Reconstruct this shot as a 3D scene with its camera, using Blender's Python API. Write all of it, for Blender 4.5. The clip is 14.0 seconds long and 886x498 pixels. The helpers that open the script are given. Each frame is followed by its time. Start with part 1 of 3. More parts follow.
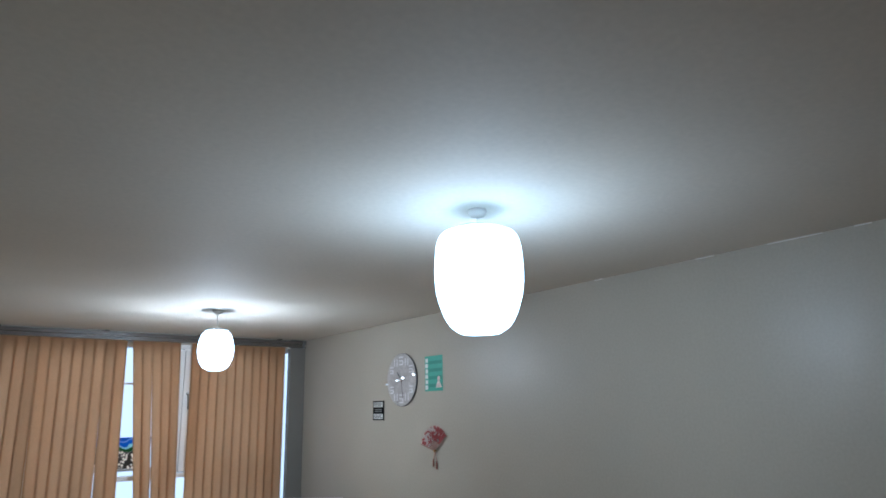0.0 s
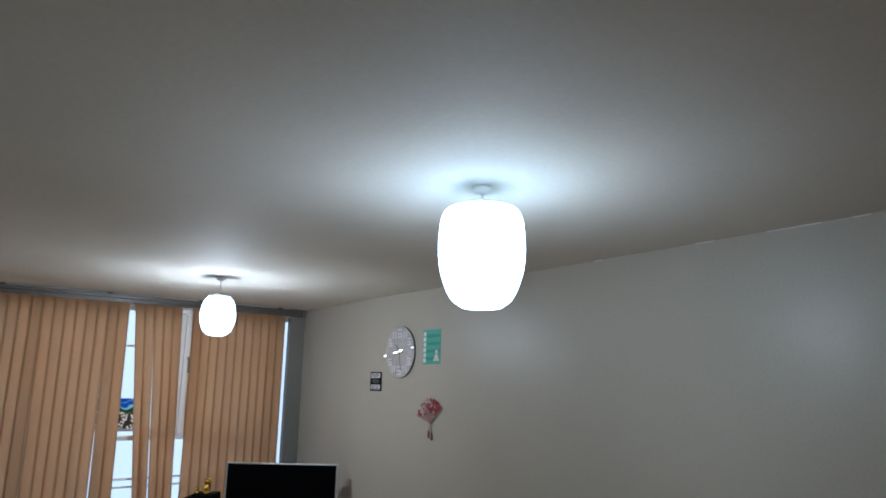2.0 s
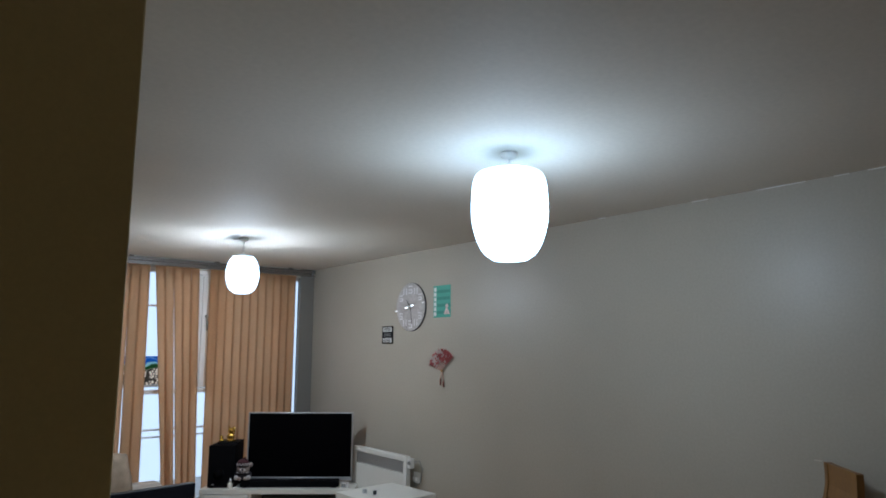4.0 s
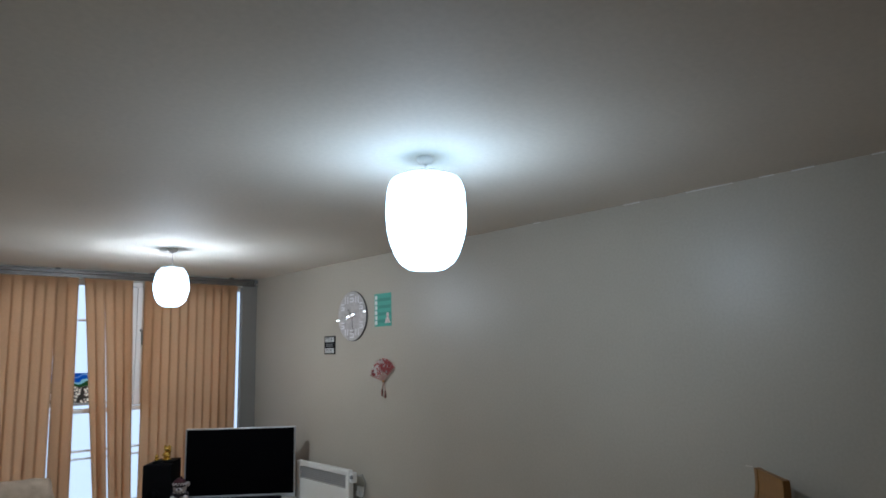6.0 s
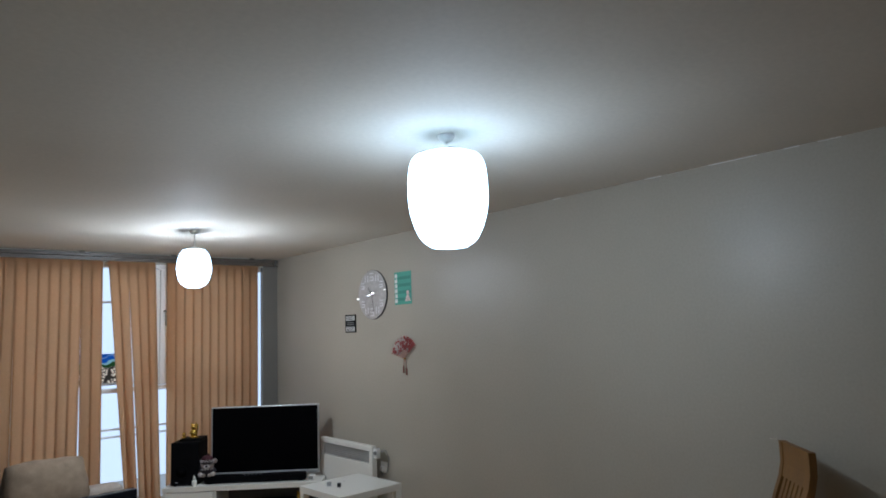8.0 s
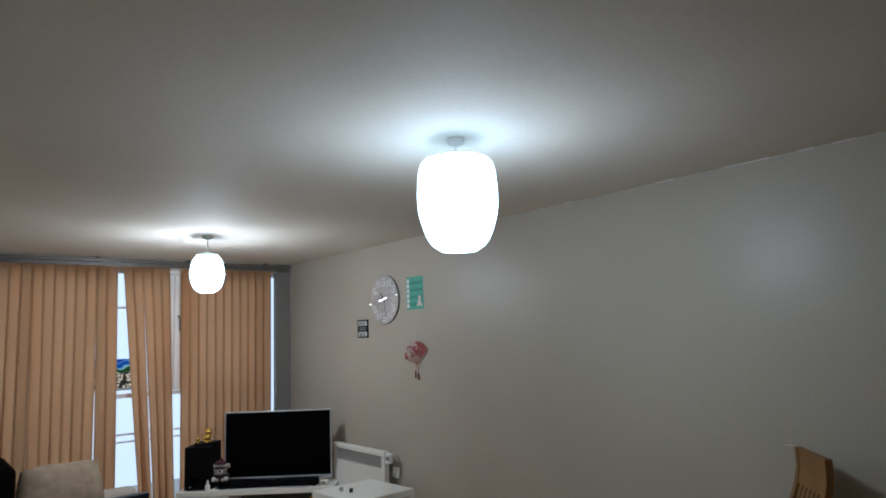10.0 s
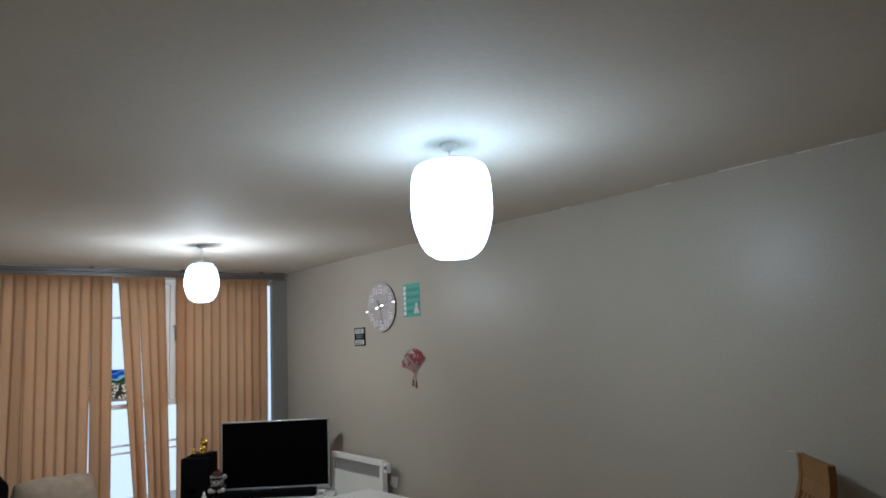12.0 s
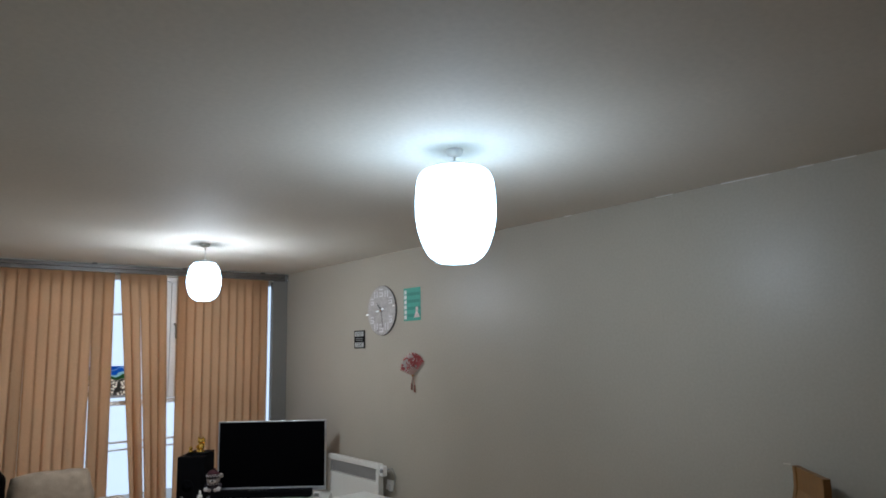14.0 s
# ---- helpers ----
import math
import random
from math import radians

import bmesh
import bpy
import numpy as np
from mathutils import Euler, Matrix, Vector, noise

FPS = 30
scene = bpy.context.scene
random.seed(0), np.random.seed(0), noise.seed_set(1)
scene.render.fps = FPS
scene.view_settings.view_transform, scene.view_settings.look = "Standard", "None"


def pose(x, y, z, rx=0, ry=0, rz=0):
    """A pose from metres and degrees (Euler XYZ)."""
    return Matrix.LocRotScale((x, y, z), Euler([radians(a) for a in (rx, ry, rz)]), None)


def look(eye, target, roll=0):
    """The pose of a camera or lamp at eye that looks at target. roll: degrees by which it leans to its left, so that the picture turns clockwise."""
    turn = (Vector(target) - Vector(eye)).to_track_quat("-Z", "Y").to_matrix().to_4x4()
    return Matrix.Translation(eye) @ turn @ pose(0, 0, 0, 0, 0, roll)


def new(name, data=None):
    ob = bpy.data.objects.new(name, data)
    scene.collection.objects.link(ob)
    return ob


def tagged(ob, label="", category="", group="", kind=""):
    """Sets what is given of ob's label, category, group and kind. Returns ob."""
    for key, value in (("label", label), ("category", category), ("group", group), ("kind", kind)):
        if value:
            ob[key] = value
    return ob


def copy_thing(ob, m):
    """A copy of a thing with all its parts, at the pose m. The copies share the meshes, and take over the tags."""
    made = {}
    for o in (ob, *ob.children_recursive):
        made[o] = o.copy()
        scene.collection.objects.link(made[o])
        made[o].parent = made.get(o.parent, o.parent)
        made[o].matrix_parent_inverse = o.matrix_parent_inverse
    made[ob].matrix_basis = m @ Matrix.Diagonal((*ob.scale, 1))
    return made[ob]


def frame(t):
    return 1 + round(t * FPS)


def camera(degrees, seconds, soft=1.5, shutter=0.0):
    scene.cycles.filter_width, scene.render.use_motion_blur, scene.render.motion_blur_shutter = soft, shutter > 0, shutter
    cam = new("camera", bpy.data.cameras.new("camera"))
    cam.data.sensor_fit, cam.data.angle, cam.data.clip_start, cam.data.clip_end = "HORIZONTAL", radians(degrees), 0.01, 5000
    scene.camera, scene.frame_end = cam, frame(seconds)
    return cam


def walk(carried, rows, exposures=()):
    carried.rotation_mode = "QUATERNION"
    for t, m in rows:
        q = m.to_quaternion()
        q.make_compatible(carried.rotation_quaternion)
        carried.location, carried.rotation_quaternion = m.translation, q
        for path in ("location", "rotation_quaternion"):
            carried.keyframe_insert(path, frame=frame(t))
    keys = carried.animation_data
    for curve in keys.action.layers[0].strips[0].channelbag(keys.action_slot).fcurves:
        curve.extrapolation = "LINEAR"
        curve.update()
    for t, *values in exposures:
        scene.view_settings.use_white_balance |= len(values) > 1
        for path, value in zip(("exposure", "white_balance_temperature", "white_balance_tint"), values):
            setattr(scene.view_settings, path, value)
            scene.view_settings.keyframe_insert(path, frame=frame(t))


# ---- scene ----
cam = camera(67.5, 14.0, soft=1.8)
PATH = [
    (0, (-3.087, -6.736, 1.655), (-1.903, -5.196, 2.131), -1.1),
    (0.5, (-3.108, -6.771, 1.623), (-1.922, -5.231, 2.095), -0.6),
    (1, (-3.103, -6.787, 1.633), (-1.919, -5.241, 2.09), 0.1),
    (1.5, (-3.121, -6.772, 1.635), (-1.923, -5.234, 2.078), 0.6),
    (2, (-3.121, -6.76, 1.64), (-1.929, -5.207, 2.046), 1.1),
    (2.2, (-3.089, -6.744, 1.652), (-1.91, -5.175, 2.04), 0.9),
    (4.3, (-3.507, -6.891, 1.556), (-2.223, -5.377, 1.8), -0.3),
    (4.4, (-3.486, -6.886, 1.572), (-2.154, -5.408, 1.775), -1.1),
    (4.5, (-3.483, -6.894, 1.582), (-2.129, -5.433, 1.756), -2.3),
    (4.7, (-3.412, -6.912, 1.597), (-2.05, -5.456, 1.756), -2.6),
    (5, (-3.337, -6.938, 1.579), (-1.989, -5.474, 1.781), -1.5),
    (5.5, (-3.297, -6.933, 1.591), (-1.921, -5.5, 1.817), -1.8),
    (6, (-3.246, -6.929, 1.599), (-1.924, -5.46, 1.903), -1.3),
    (6.5, (-3.255, -6.927, 1.594), (-1.937, -5.456, 1.911), -1.0),
    (7, (-3.24, -6.916, 1.591), (-1.873, -5.497, 1.932), 0.5),
    (7.5, (-3.322, -6.907, 1.62), (-1.96, -5.467, 1.889), -0.0),
    (8, (-3.271, -6.913, 1.601), (-1.979, -5.405, 1.839), -2.0),
    (8.2, (-3.259, -6.914, 1.598), (-1.994, -5.382, 1.832), -2.2),
    (10.5, (-3.251, -6.92, 1.594), (-1.992, -5.389, 1.852), -2.0),
    (11, (-3.24, -6.916, 1.602), (-1.972, -5.389, 1.849), -2.1),
    (11.5, (-3.24, -6.911, 1.594), (-1.957, -5.398, 1.849), -2.2),
    (12, (-3.215, -6.9, 1.601), (-1.954, -5.372, 1.876), -2.6),
    (12.5, (-3.274, -6.897, 1.609), (-2.03, -5.354, 1.882), -1.7),
    (13, (-3.239, -6.898, 1.592), (-1.996, -5.351, 1.833), -1.5),
    (13.5, (-3.233, -6.904, 1.588), (-1.979, -5.369, 1.857), -1.8),
    (14, (-3.237, -6.912, 1.593), (-1.979, -5.385, 1.885), -1.1),
]
walk(cam, [(t, look(eye, target, roll)) for t, eye, target, roll in PATH], ((0.0, 0.25, 5750, 7), (0.5, 0.21, 5800, 7), (1.0, 0.15, 5850, 7), (2.0, 0.10, 5900, 8), (5.0, 0.08, 6000, 8), (8.0, 0.08, 6100, 9), (11.0, 0.11, 6200, 9), (14.0, 0.12, 6250, 9)))

# ---- light ----
world = bpy.data.worlds.new("world")
scene.world = world
world.use_nodes = True
wn = world.node_tree
sky = wn.nodes.new("ShaderNodeTexSky")
sky.sky_type, sky.sun_disc = "NISHITA", False
sky.sun_elevation, sky.sun_rotation = radians(35), radians(20)
wn.links.new(sky.outputs[0], wn.nodes["Background"].inputs[0])
wn.nodes["Background"].inputs[1].default_value = 0.1
SHADE_GLOW, BULB_NEAR, BULB_FAR, DAY = 4.2, 368.0, 790.0, 0.97


# ---- materials ----
def mat(name, color, rough=0.6, var=0.06, scale=8.0, fine=120.0, bump=0.1, metal=0.0, spec=0.5, stretch=(1, 1, 1), tint=None, dist=0.002):
    """A surface with broad stains, fine grain and a little relief."""
    m = bpy.data.materials.new(name)
    m.use_nodes = True
    nt = m.node_tree
    b = nt.nodes["Principled BSDF"]
    tc = nt.nodes.new("ShaderNodeTexCoord")
    mp = nt.nodes.new("ShaderNodeMapping")
    mp.inputs["Scale"].default_value = stretch
    nt.links.new(tc.outputs["Object"], mp.inputs[0])
    n1, n2 = nt.nodes.new("ShaderNodeTexNoise"), nt.nodes.new("ShaderNodeTexNoise")
    n1.inputs["Scale"].default_value, n2.inputs["Scale"].default_value = scale, fine
    n1.inputs["Detail"].default_value, n2.inputs["Detail"].default_value = 4, 3
    for n in (n1, n2):
        nt.links.new(mp.outputs[0], n.inputs["Vector"])
    add = nt.nodes.new("ShaderNodeMath")
    add.operation = "ADD"
    half = nt.nodes.new("ShaderNodeMath")
    half.operation, half.inputs[1].default_value = "MULTIPLY", 0.5
    nt.links.new(n1.outputs[0], add.inputs[0])
    nt.links.new(n2.outputs[0], add.inputs[1])
    nt.links.new(add.outputs[0], half.inputs[0])
    ramp = nt.nodes.new("ShaderNodeValToRGB")
    lo = [max(0, c * (1 - var * 2)) for c in color]
    hi = [min(1, c * (1 + var * 2)) for c in (tint or color)]
    ramp.color_ramp.elements[0].position, ramp.color_ramp.elements[1].position = 0.3, 0.7
    ramp.color_ramp.elements[0].color, ramp.color_ramp.elements[1].color = (*lo, 1), (*hi, 1)
    nt.links.new(half.outputs[0], ramp.inputs[0])
    nt.links.new(ramp.outputs[0], b.inputs["Base Color"])
    rr = nt.nodes.new("ShaderNodeMapRange")
    rr.inputs["To Min"].default_value, rr.inputs["To Max"].default_value = max(0.02, rough - 0.07), min(1, rough + 0.07)
    nt.links.new(n1.outputs[0], rr.inputs[0])
    nt.links.new(rr.outputs[0], b.inputs["Roughness"])
    b.inputs["Metallic"].default_value = metal
    b.inputs["Specular IOR Level"].default_value = spec
    if bump:
        bp = nt.nodes.new("ShaderNodeBump")
        bp.inputs["Strength"].default_value, bp.inputs["Distance"].default_value = bump, dist
        nt.links.new(half.outputs[0], bp.inputs["Height"])
        nt.links.new(bp.outputs[0], b.inputs["Normal"])
    return m


def glow(name, color, strength):
    m = bpy.data.materials.new(name)
    m.use_nodes = True
    b = m.node_tree.nodes["Principled BSDF"]
    b.inputs["Base Color"].default_value = (0.8, 0.8, 0.8, 1)
    b.inputs["Emission Color"].default_value = (*color, 1)
    b.inputs["Emission Strength"].default_value = strength
    return m


def lit_glass(name, color, strength, clear):
    """A glowing thin glass that lets the light of the bulb inside pass."""
    m = bpy.data.materials.new(name)
    m.use_nodes = True
    nt = m.node_tree
    em, tr, mix = nt.nodes.new("ShaderNodeEmission"), nt.nodes.new("ShaderNodeBsdfTransparent"), nt.nodes.new("ShaderNodeMixShader")
    em.inputs[0].default_value, em.inputs[1].default_value = (*color, 1), strength / (1 - clear)
    mix.inputs[0].default_value = clear
    nt.links.new(em.outputs[0], mix.inputs[1])
    nt.links.new(tr.outputs[0], mix.inputs[2])
    nt.links.new(mix.outputs[0], nt.nodes["Material Output"].inputs[0])
    return m


def fabric_through(name, color, through_share):
    """A cloth that lets part of the light pass."""
    m = mat(name, color, 0.85, 0.05, 3.0, 300.0, 0.15, stretch=(1, 1, 0.15), spec=0.2)
    nt = m.node_tree
    tr = nt.nodes.new("ShaderNodeBsdfTranslucent")
    mix = nt.nodes.new("ShaderNodeMixShader")
    mix.inputs[0].default_value = through_share
    b, out = nt.nodes["Principled BSDF"], nt.nodes["Material Output"]
    info = nt.nodes.new("ShaderNodeObjectInfo")
    hsv = nt.nodes.new("ShaderNodeHueSaturation")
    rng = nt.nodes.new("ShaderNodeMapRange")
    rng.inputs["To Min"].default_value, rng.inputs["To Max"].default_value = 0.94, 1.05
    nt.links.new(info.outputs["Random"], rng.inputs[0])
    nt.links.new(rng.outputs[0], hsv.inputs["Value"])
    src = b.inputs["Base Color"].links[0].from_socket
    nt.links.new(src, hsv.inputs["Color"])
    nt.links.new(hsv.outputs[0], b.inputs["Base Color"])
    nt.links.new(hsv.outputs[0], tr.inputs[0])
    nt.links.new(b.outputs[0], mix.inputs[1])
    nt.links.new(tr.outputs[0], mix.inputs[2])
    nt.links.new(mix.outputs[0], out.inputs[0])
    return m


def glass_mat():
    m = bpy.data.materials.new("window_glass")
    m.use_nodes = True
    b = m.node_tree.nodes["Principled BSDF"]
    b.inputs["Base Color"].default_value = (1, 1, 1, 1)
    b.inputs["Roughness"].default_value = 0.01
    b.inputs["Transmission Weight"].default_value = 1.0
    b.inputs["IOR"].default_value = 1.05
    return m


M_CEIL = mat("ceiling_paint", (0.66, 0.61, 0.535), 0.75, 0.03, 1.6, 45, 0.30, spec=0.25, dist=0.004)
M_WALL = mat("grey_wall_paint", (0.415, 0.373, 0.305), 0.41, 0.035, 1.3, 70, 0.22, spec=0.35, dist=0.003)
M_HALL = mat("hall_wall_paint", (0.66, 0.55, 0.28), 0.6, 0.03, 2.0, 90, 0.1)
M_CREAM = mat("cream_wall_paint", (0.48, 0.385, 0.255), 0.6, 0.03, 2.0, 90, 0.1)
M_FLOOR = mat("wood_floor", (0.40, 0.245, 0.125), 0.4, 0.2, 3.0, 40, 0.1, stretch=(8, 0.7, 1))
M_GLOSSW = mat("white_lacquer", (0.79, 0.77, 0.71), 0.3, 0.015, 4, 80, 0.02)
M_UPVC = mat("white_frame_plastic", (0.88, 0.86, 0.83), 0.35, 0.02, 4, 80, 0.02)
M_SKIRT = mat("skirting_paint", (0.62, 0.56, 0.46), 0.4, 0.03, 5, 90, 0.05)
M_BLACK = mat("black_vinyl", (0.004, 0.004, 0.005), 0.6, 0.2, 10, 200, 0.1, spec=0.04)
M_BLACKGLOSS = mat("black_gloss_plastic", (0.012, 0.012, 0.014), 0.18, 0.1, 6, 150, 0.0)
M_SCREEN = mat("dark_screen", (0.002, 0.002, 0.0025), 0.2, 0.05, 2, 40, 0.0, spec=0.02)
M_SILVER = mat("silver_plastic", (0.55, 0.56, 0.58), 0.35, 0.04, 10, 200, 0.02, metal=0.6)
M_CHROME = mat("chrome", (0.8, 0.8, 0.82), 0.12, 0.02, 10, 200, 0.0, metal=1.0)
M_GOLD = mat("gold_plastic", (0.75, 0.48, 0.10), 0.25, 0.1, 20, 150, 0.05, metal=0.9)
# wall grey made darker, so the window corner's shade sits in the colour
M_PIER = mat("corner_shade_grey", (0.205, 0.19, 0.17), 0.7, 0.04, 2.0, 90, 0.1)
M_BLIND = fabric_through("tan_blind_fabric", (0.73, 0.475, 0.275), 0.5)
M_RAIL = mat("aluminium_rail", (0.24, 0.225, 0.215), 0.2, 0.04, 12, 120, 0.02, metal=0.8)
M_PINE = mat("oiled_wood", (0.20, 0.092, 0.022), 0.55, 0.15, 5, 60, 0.12, stretch=(6, 6, 0.6))
M_LEATHER = mat("dark_brown_leather", (0.004, 0.003, 0.0025), 0.6, 0.2, 12, 160, 0.3, spec=0.01)
M_CUSHION = mat("fluffy_beige_cloth", (0.37, 0.285, 0.21), 0.95, 0.14, 14, 260, 0.8, spec=0.1, dist=0.008)
M_THROW = mat("pale_throw_cloth", (0.55, 0.48, 0.42), 0.95, 0.08, 9, 240, 0.5, spec=0.1)
M_DARKWOOD = mat("black_brown_wood", (0.008, 0.010, 0.016), 0.45, 0.2, 8, 90, 0.1, stretch=(1, 6, 6), spec=0.25)
M_LOUVRE = mat("louvre_grey", (0.42, 0.41, 0.39), 0.5, 0.05, 9, 120, 0.05)
M_GREY = mat("grey_plastic", (0.25, 0.25, 0.24), 0.5, 0.05, 9, 120, 0.05)
M_DARKGREY = mat("dark_grille", (0.16, 0.155, 0.145), 0.6, 0.08, 9, 120, 0.05)
M_GLASS = glass_mat()


# ---- building helpers ----
def box(bm, x0, x1, y0, y1, z0, z1, bevel=0.0, seg=2, m=None):
    """One box in a mesh, its edges rounded by bevel."""
    r = bmesh.ops.create_cube(bm, size=1.0)
    vs = r["verts"]
    for v in vs:
        v.co = Vector((x0 + (v.co.x + 0.5) * (x1 - x0), y0 + (v.co.y + 0.5) * (y1 - y0), z0 + (v.co.z + 0.5) * (z1 - z0)))
        if m is not None:
            v.co = m @ v.co
    if bevel:
        es = {e for v in vs for e in v.link_edges}
        bmesh.ops.bevel(bm, geom=list(es), offset=bevel, segments=seg, affect="EDGES", profile=0.5)
    return bm


def boxed(*args, **kw):
    return box(bmesh.new(), *args, **kw)


def lathe(bm, profile, n=24, m=None, closed=True):
    """A turned body from rows of radius and height."""
    rings = []
    for r, z in profile:
        rings.append([bm.verts.new((m or Matrix()) @ Vector((r * math.cos(2 * math.pi * k / n), r * math.sin(2 * math.pi * k / n), z))) for k in range(n)])
    for a, b in zip(rings, rings[1:]):
        for k in range(n):
            bm.faces.new((a[k], a[(k + 1) % n], b[(k + 1) % n], b[k]))
    if closed:
        bm.faces.new(rings[0][::-1])
        bm.faces.new(rings[-1])
    return bm


def ball(bm, c, r, seg=16, rings=10):
    rr = r if hasattr(r, "__len__") else (r, r, r)
    m = Matrix.Translation(c) @ Matrix.Diagonal((*rr, 1))
    bmesh.ops.create_uvsphere(bm, u_segments=seg, v_segments=rings, radius=1.0, matrix=m)
    return bm


def tube(bm, pts, r, n=8):
    """A round bar along points."""
    rings = []
    pts = [Vector(p) for p in pts]
    for i, p in enumerate(pts):
        d = (pts[min(i + 1, len(pts) - 1)] - pts[max(i - 1, 0)]).normalized()
        q = d.to_track_quat("Z", "Y")
        rings.append([bm.verts.new(p + q @ Vector((r * math.cos(2 * math.pi * k / n), r * math.sin(2 * math.pi * k / n), 0))) for k in range(n)])
    for a, b in zip(rings, rings[1:]):
        for k in range(n):
            bm.faces.new((a[k], a[(k + 1) % n], b[(k + 1) % n], b[k]))
    bm.faces.new(rings[0][::-1])
    bm.faces.new(rings[-1])
    return bm


def sweep(bm, pts, w, d):
    """A flat bar of width w (along x) and thickness d, through points in the y-z plane."""
    rings = []
    pts = [Vector(p) for p in pts]
    for i, p in enumerate(pts):
        t = (pts[min(i + 1, len(pts) - 1)] - pts[max(i - 1, 0)]).normalized()
        nrm = Vector((0, -t.z, t.y))
        rings.append([bm.verts.new(p + Vector((sx * w / 2, 0, 0)) + nrm * sn * d / 2) for sx, sn in ((-1, -1), (1, -1), (1, 1), (-1, 1))])
    for a, b in zip(rings, rings[1:]):
        for k in range(4):
            bm.faces.new((a[k], a[(k + 1) % 4], b[(k + 1) % 4], b[k]))
    bm.faces.new(rings[0][::-1])
    bm.faces.new(rings[-1])
    return bm


def mesh_of(name, bm, materials, smooth=False):
    bmesh.ops.recalc_face_normals(bm, faces=bm.faces)
    me = bpy.data.meshes.new(name)
    bm.to_mesh(me)
    bm.free()
    for m in materials if isinstance(materials, (list, tuple)) else [materials]:
        me.materials.append(m)
    if smooth:
        for p in me.polygons:
            p.use_smooth = True
    return me


def part(name, bm, material, parent, label="", smooth=False, m=None):
    ob = new(name, mesh_of(name, bm, material, smooth))
    ob.parent = parent
    if m is not None:
        ob.matrix_basis = m
    return tagged(ob, label)


def thing(name, label, category, m=None, group="", kind=""):
    ob = new(name)
    ob.empty_display_size = 0.1
    if m is not None:
        ob.matrix_basis = m
    return tagged(ob, label, category, group, kind)


def solid(name, bm, material, label="", category="", kind="", m=None, smooth=False, group=""):
    ob = new(name, mesh_of(name, bm, material, smooth))
    if m is not None:
        ob.matrix_basis = m
    return tagged(ob, label, category, group, kind)


# ---- the room ----
CEIL = 2.4
YW = -0.335          # inner face of the window wall
XL, YL = -3.182, -5.62  # end of the wall beside the hall
solid("floor", boxed(-4.8, 0.15, -8.6, 0.0, -0.15, 0.0), M_FLOOR, "brown wooden floor", "floor", "structure")
solid("ceiling", boxed(-4.8, 0.15, -8.6, 0.0, CEIL, CEIL + 0.15), M_CEIL, "white painted ceiling", "ceiling", "structure")
solid("wall_east", boxed(0.0, 0.15, -8.6, 0.0, 0.0, CEIL), M_WALL, "long grey painted wall", "wall", "structure")
solid("wall_south", boxed(-4.8, 0.0, -8.6, -8.45, 0.0, CEIL), M_CREAM, "plain wall", "wall", "structure")
solid("wall_hall", boxed(-4.8, -4.65, -8.45, 0.0, 0.0, CEIL), M_CREAM, "plain hall wall", "wall", "structure")
solid("wall_west", boxed(XL - 0.12, XL, YL + 0.12, YW, 0.0, CEIL), M_WALL, "grey painted wall", "wall", "structure")
solid("wall_return", boxed(-4.65, XL, YL, YL + 0.12, 0.0, CEIL, 0.004), M_HALL, "shaded cream wall end beside the hall", "wall", "structure")
# window wall: piers, head and a low plinth round one wide opening
wall_n = thing("wall_north", "grey window wall with one wide opening", "wall", kind="structure")
WX0, WX1 = -2.95, -0.165
part("pier", boxed(WX1, 0.0, YW, YW + 0.06, 0.0, CEIL), M_PIER, wall_n, "grey wall pier with the corner's shade put into its colour")
part("pier", boxed(XL - 0.12, WX0, YW, YW + 0.06, 0.0, CEIL), M_WALL, wall_n)
part("head", boxed(WX0, WX1, YW, YW + 0.06, 2.31, CEIL), M_CEIL, wall_n, "white painted head")
part("plinth", boxed(WX0, WX1, YW, YW + 0.06, 0.0, 0.08), M_WALL, wall_n)
solid("wall_hall_end", boxed(-4.65, XL - 0.121, YW, YW + 0.06, 0.0, CEIL), M_HALL, "plain wall", "wall", "structure")
solid("baseboard", boxed(-0.016, 0.0, -8.4, YW - 0.002, 0.0, 0.075, 0.004), M_SKIRT, "painted skirting board", "baseboard", "structure")

# window: frame, transoms, mullions and panes
win = thing("window_1", "wide white-framed window behind the blinds", "window", kind="structure")
FY0, FY1 = -0.262, -0.202
FX0, FX1, WJ = WX0 - 0.05, -0.002, -0.06
WM = -0.33           # last mullion; the narrow light beyond it has no transoms
fr = box(boxed(FX0, WX0 + 0.01, FY0, FY1, 0.08, 2.33, 0.005), WJ, FX1, FY0, FY1, 0.08, 2.33, 0.005)
box(fr, WX0 + 0.01, WJ, FY0, FY1, 2.27, 2.33, 0.005)
box(fr, WX0 + 0.01, WJ, FY0, FY1, 0.08, 0.14, 0.005)
part("window_frame", fr, M_UPVC, win)
for z0, z1, d in ((1.12, 1.16, 0.0), (0.785, 0.80, 0.0), (0.72, 0.732, 0.0), (1.94, 1.957, 0.0)):
    part("transom", boxed(-1.75, WM - 0.04, FY0 - d, FY1 - 0.01, z0, z1, 0.004), M_UPVC, win)
for x, z0 in ((-2.40, 0.14), (-1.79, 0.14), (-1.165, 1.166), (WM, 0.14)):
    part("mullion", boxed(x - 0.04, x + 0.04, FY0 - 0.003, FY1 + 0.004, z0, 2.27, 0.005), M_UPVC, win)
sash = part("sash", box(boxed(-1.30, -1.20, FY0 - 0.03, FY0 - 0.004, 1.17, 2.26, 0.006), -1.195, -1.06, FY0 - 0.026, FY0 - 0.004, 1.17, 2.26, 0.006), M_UPVC, win, "white opening sash")
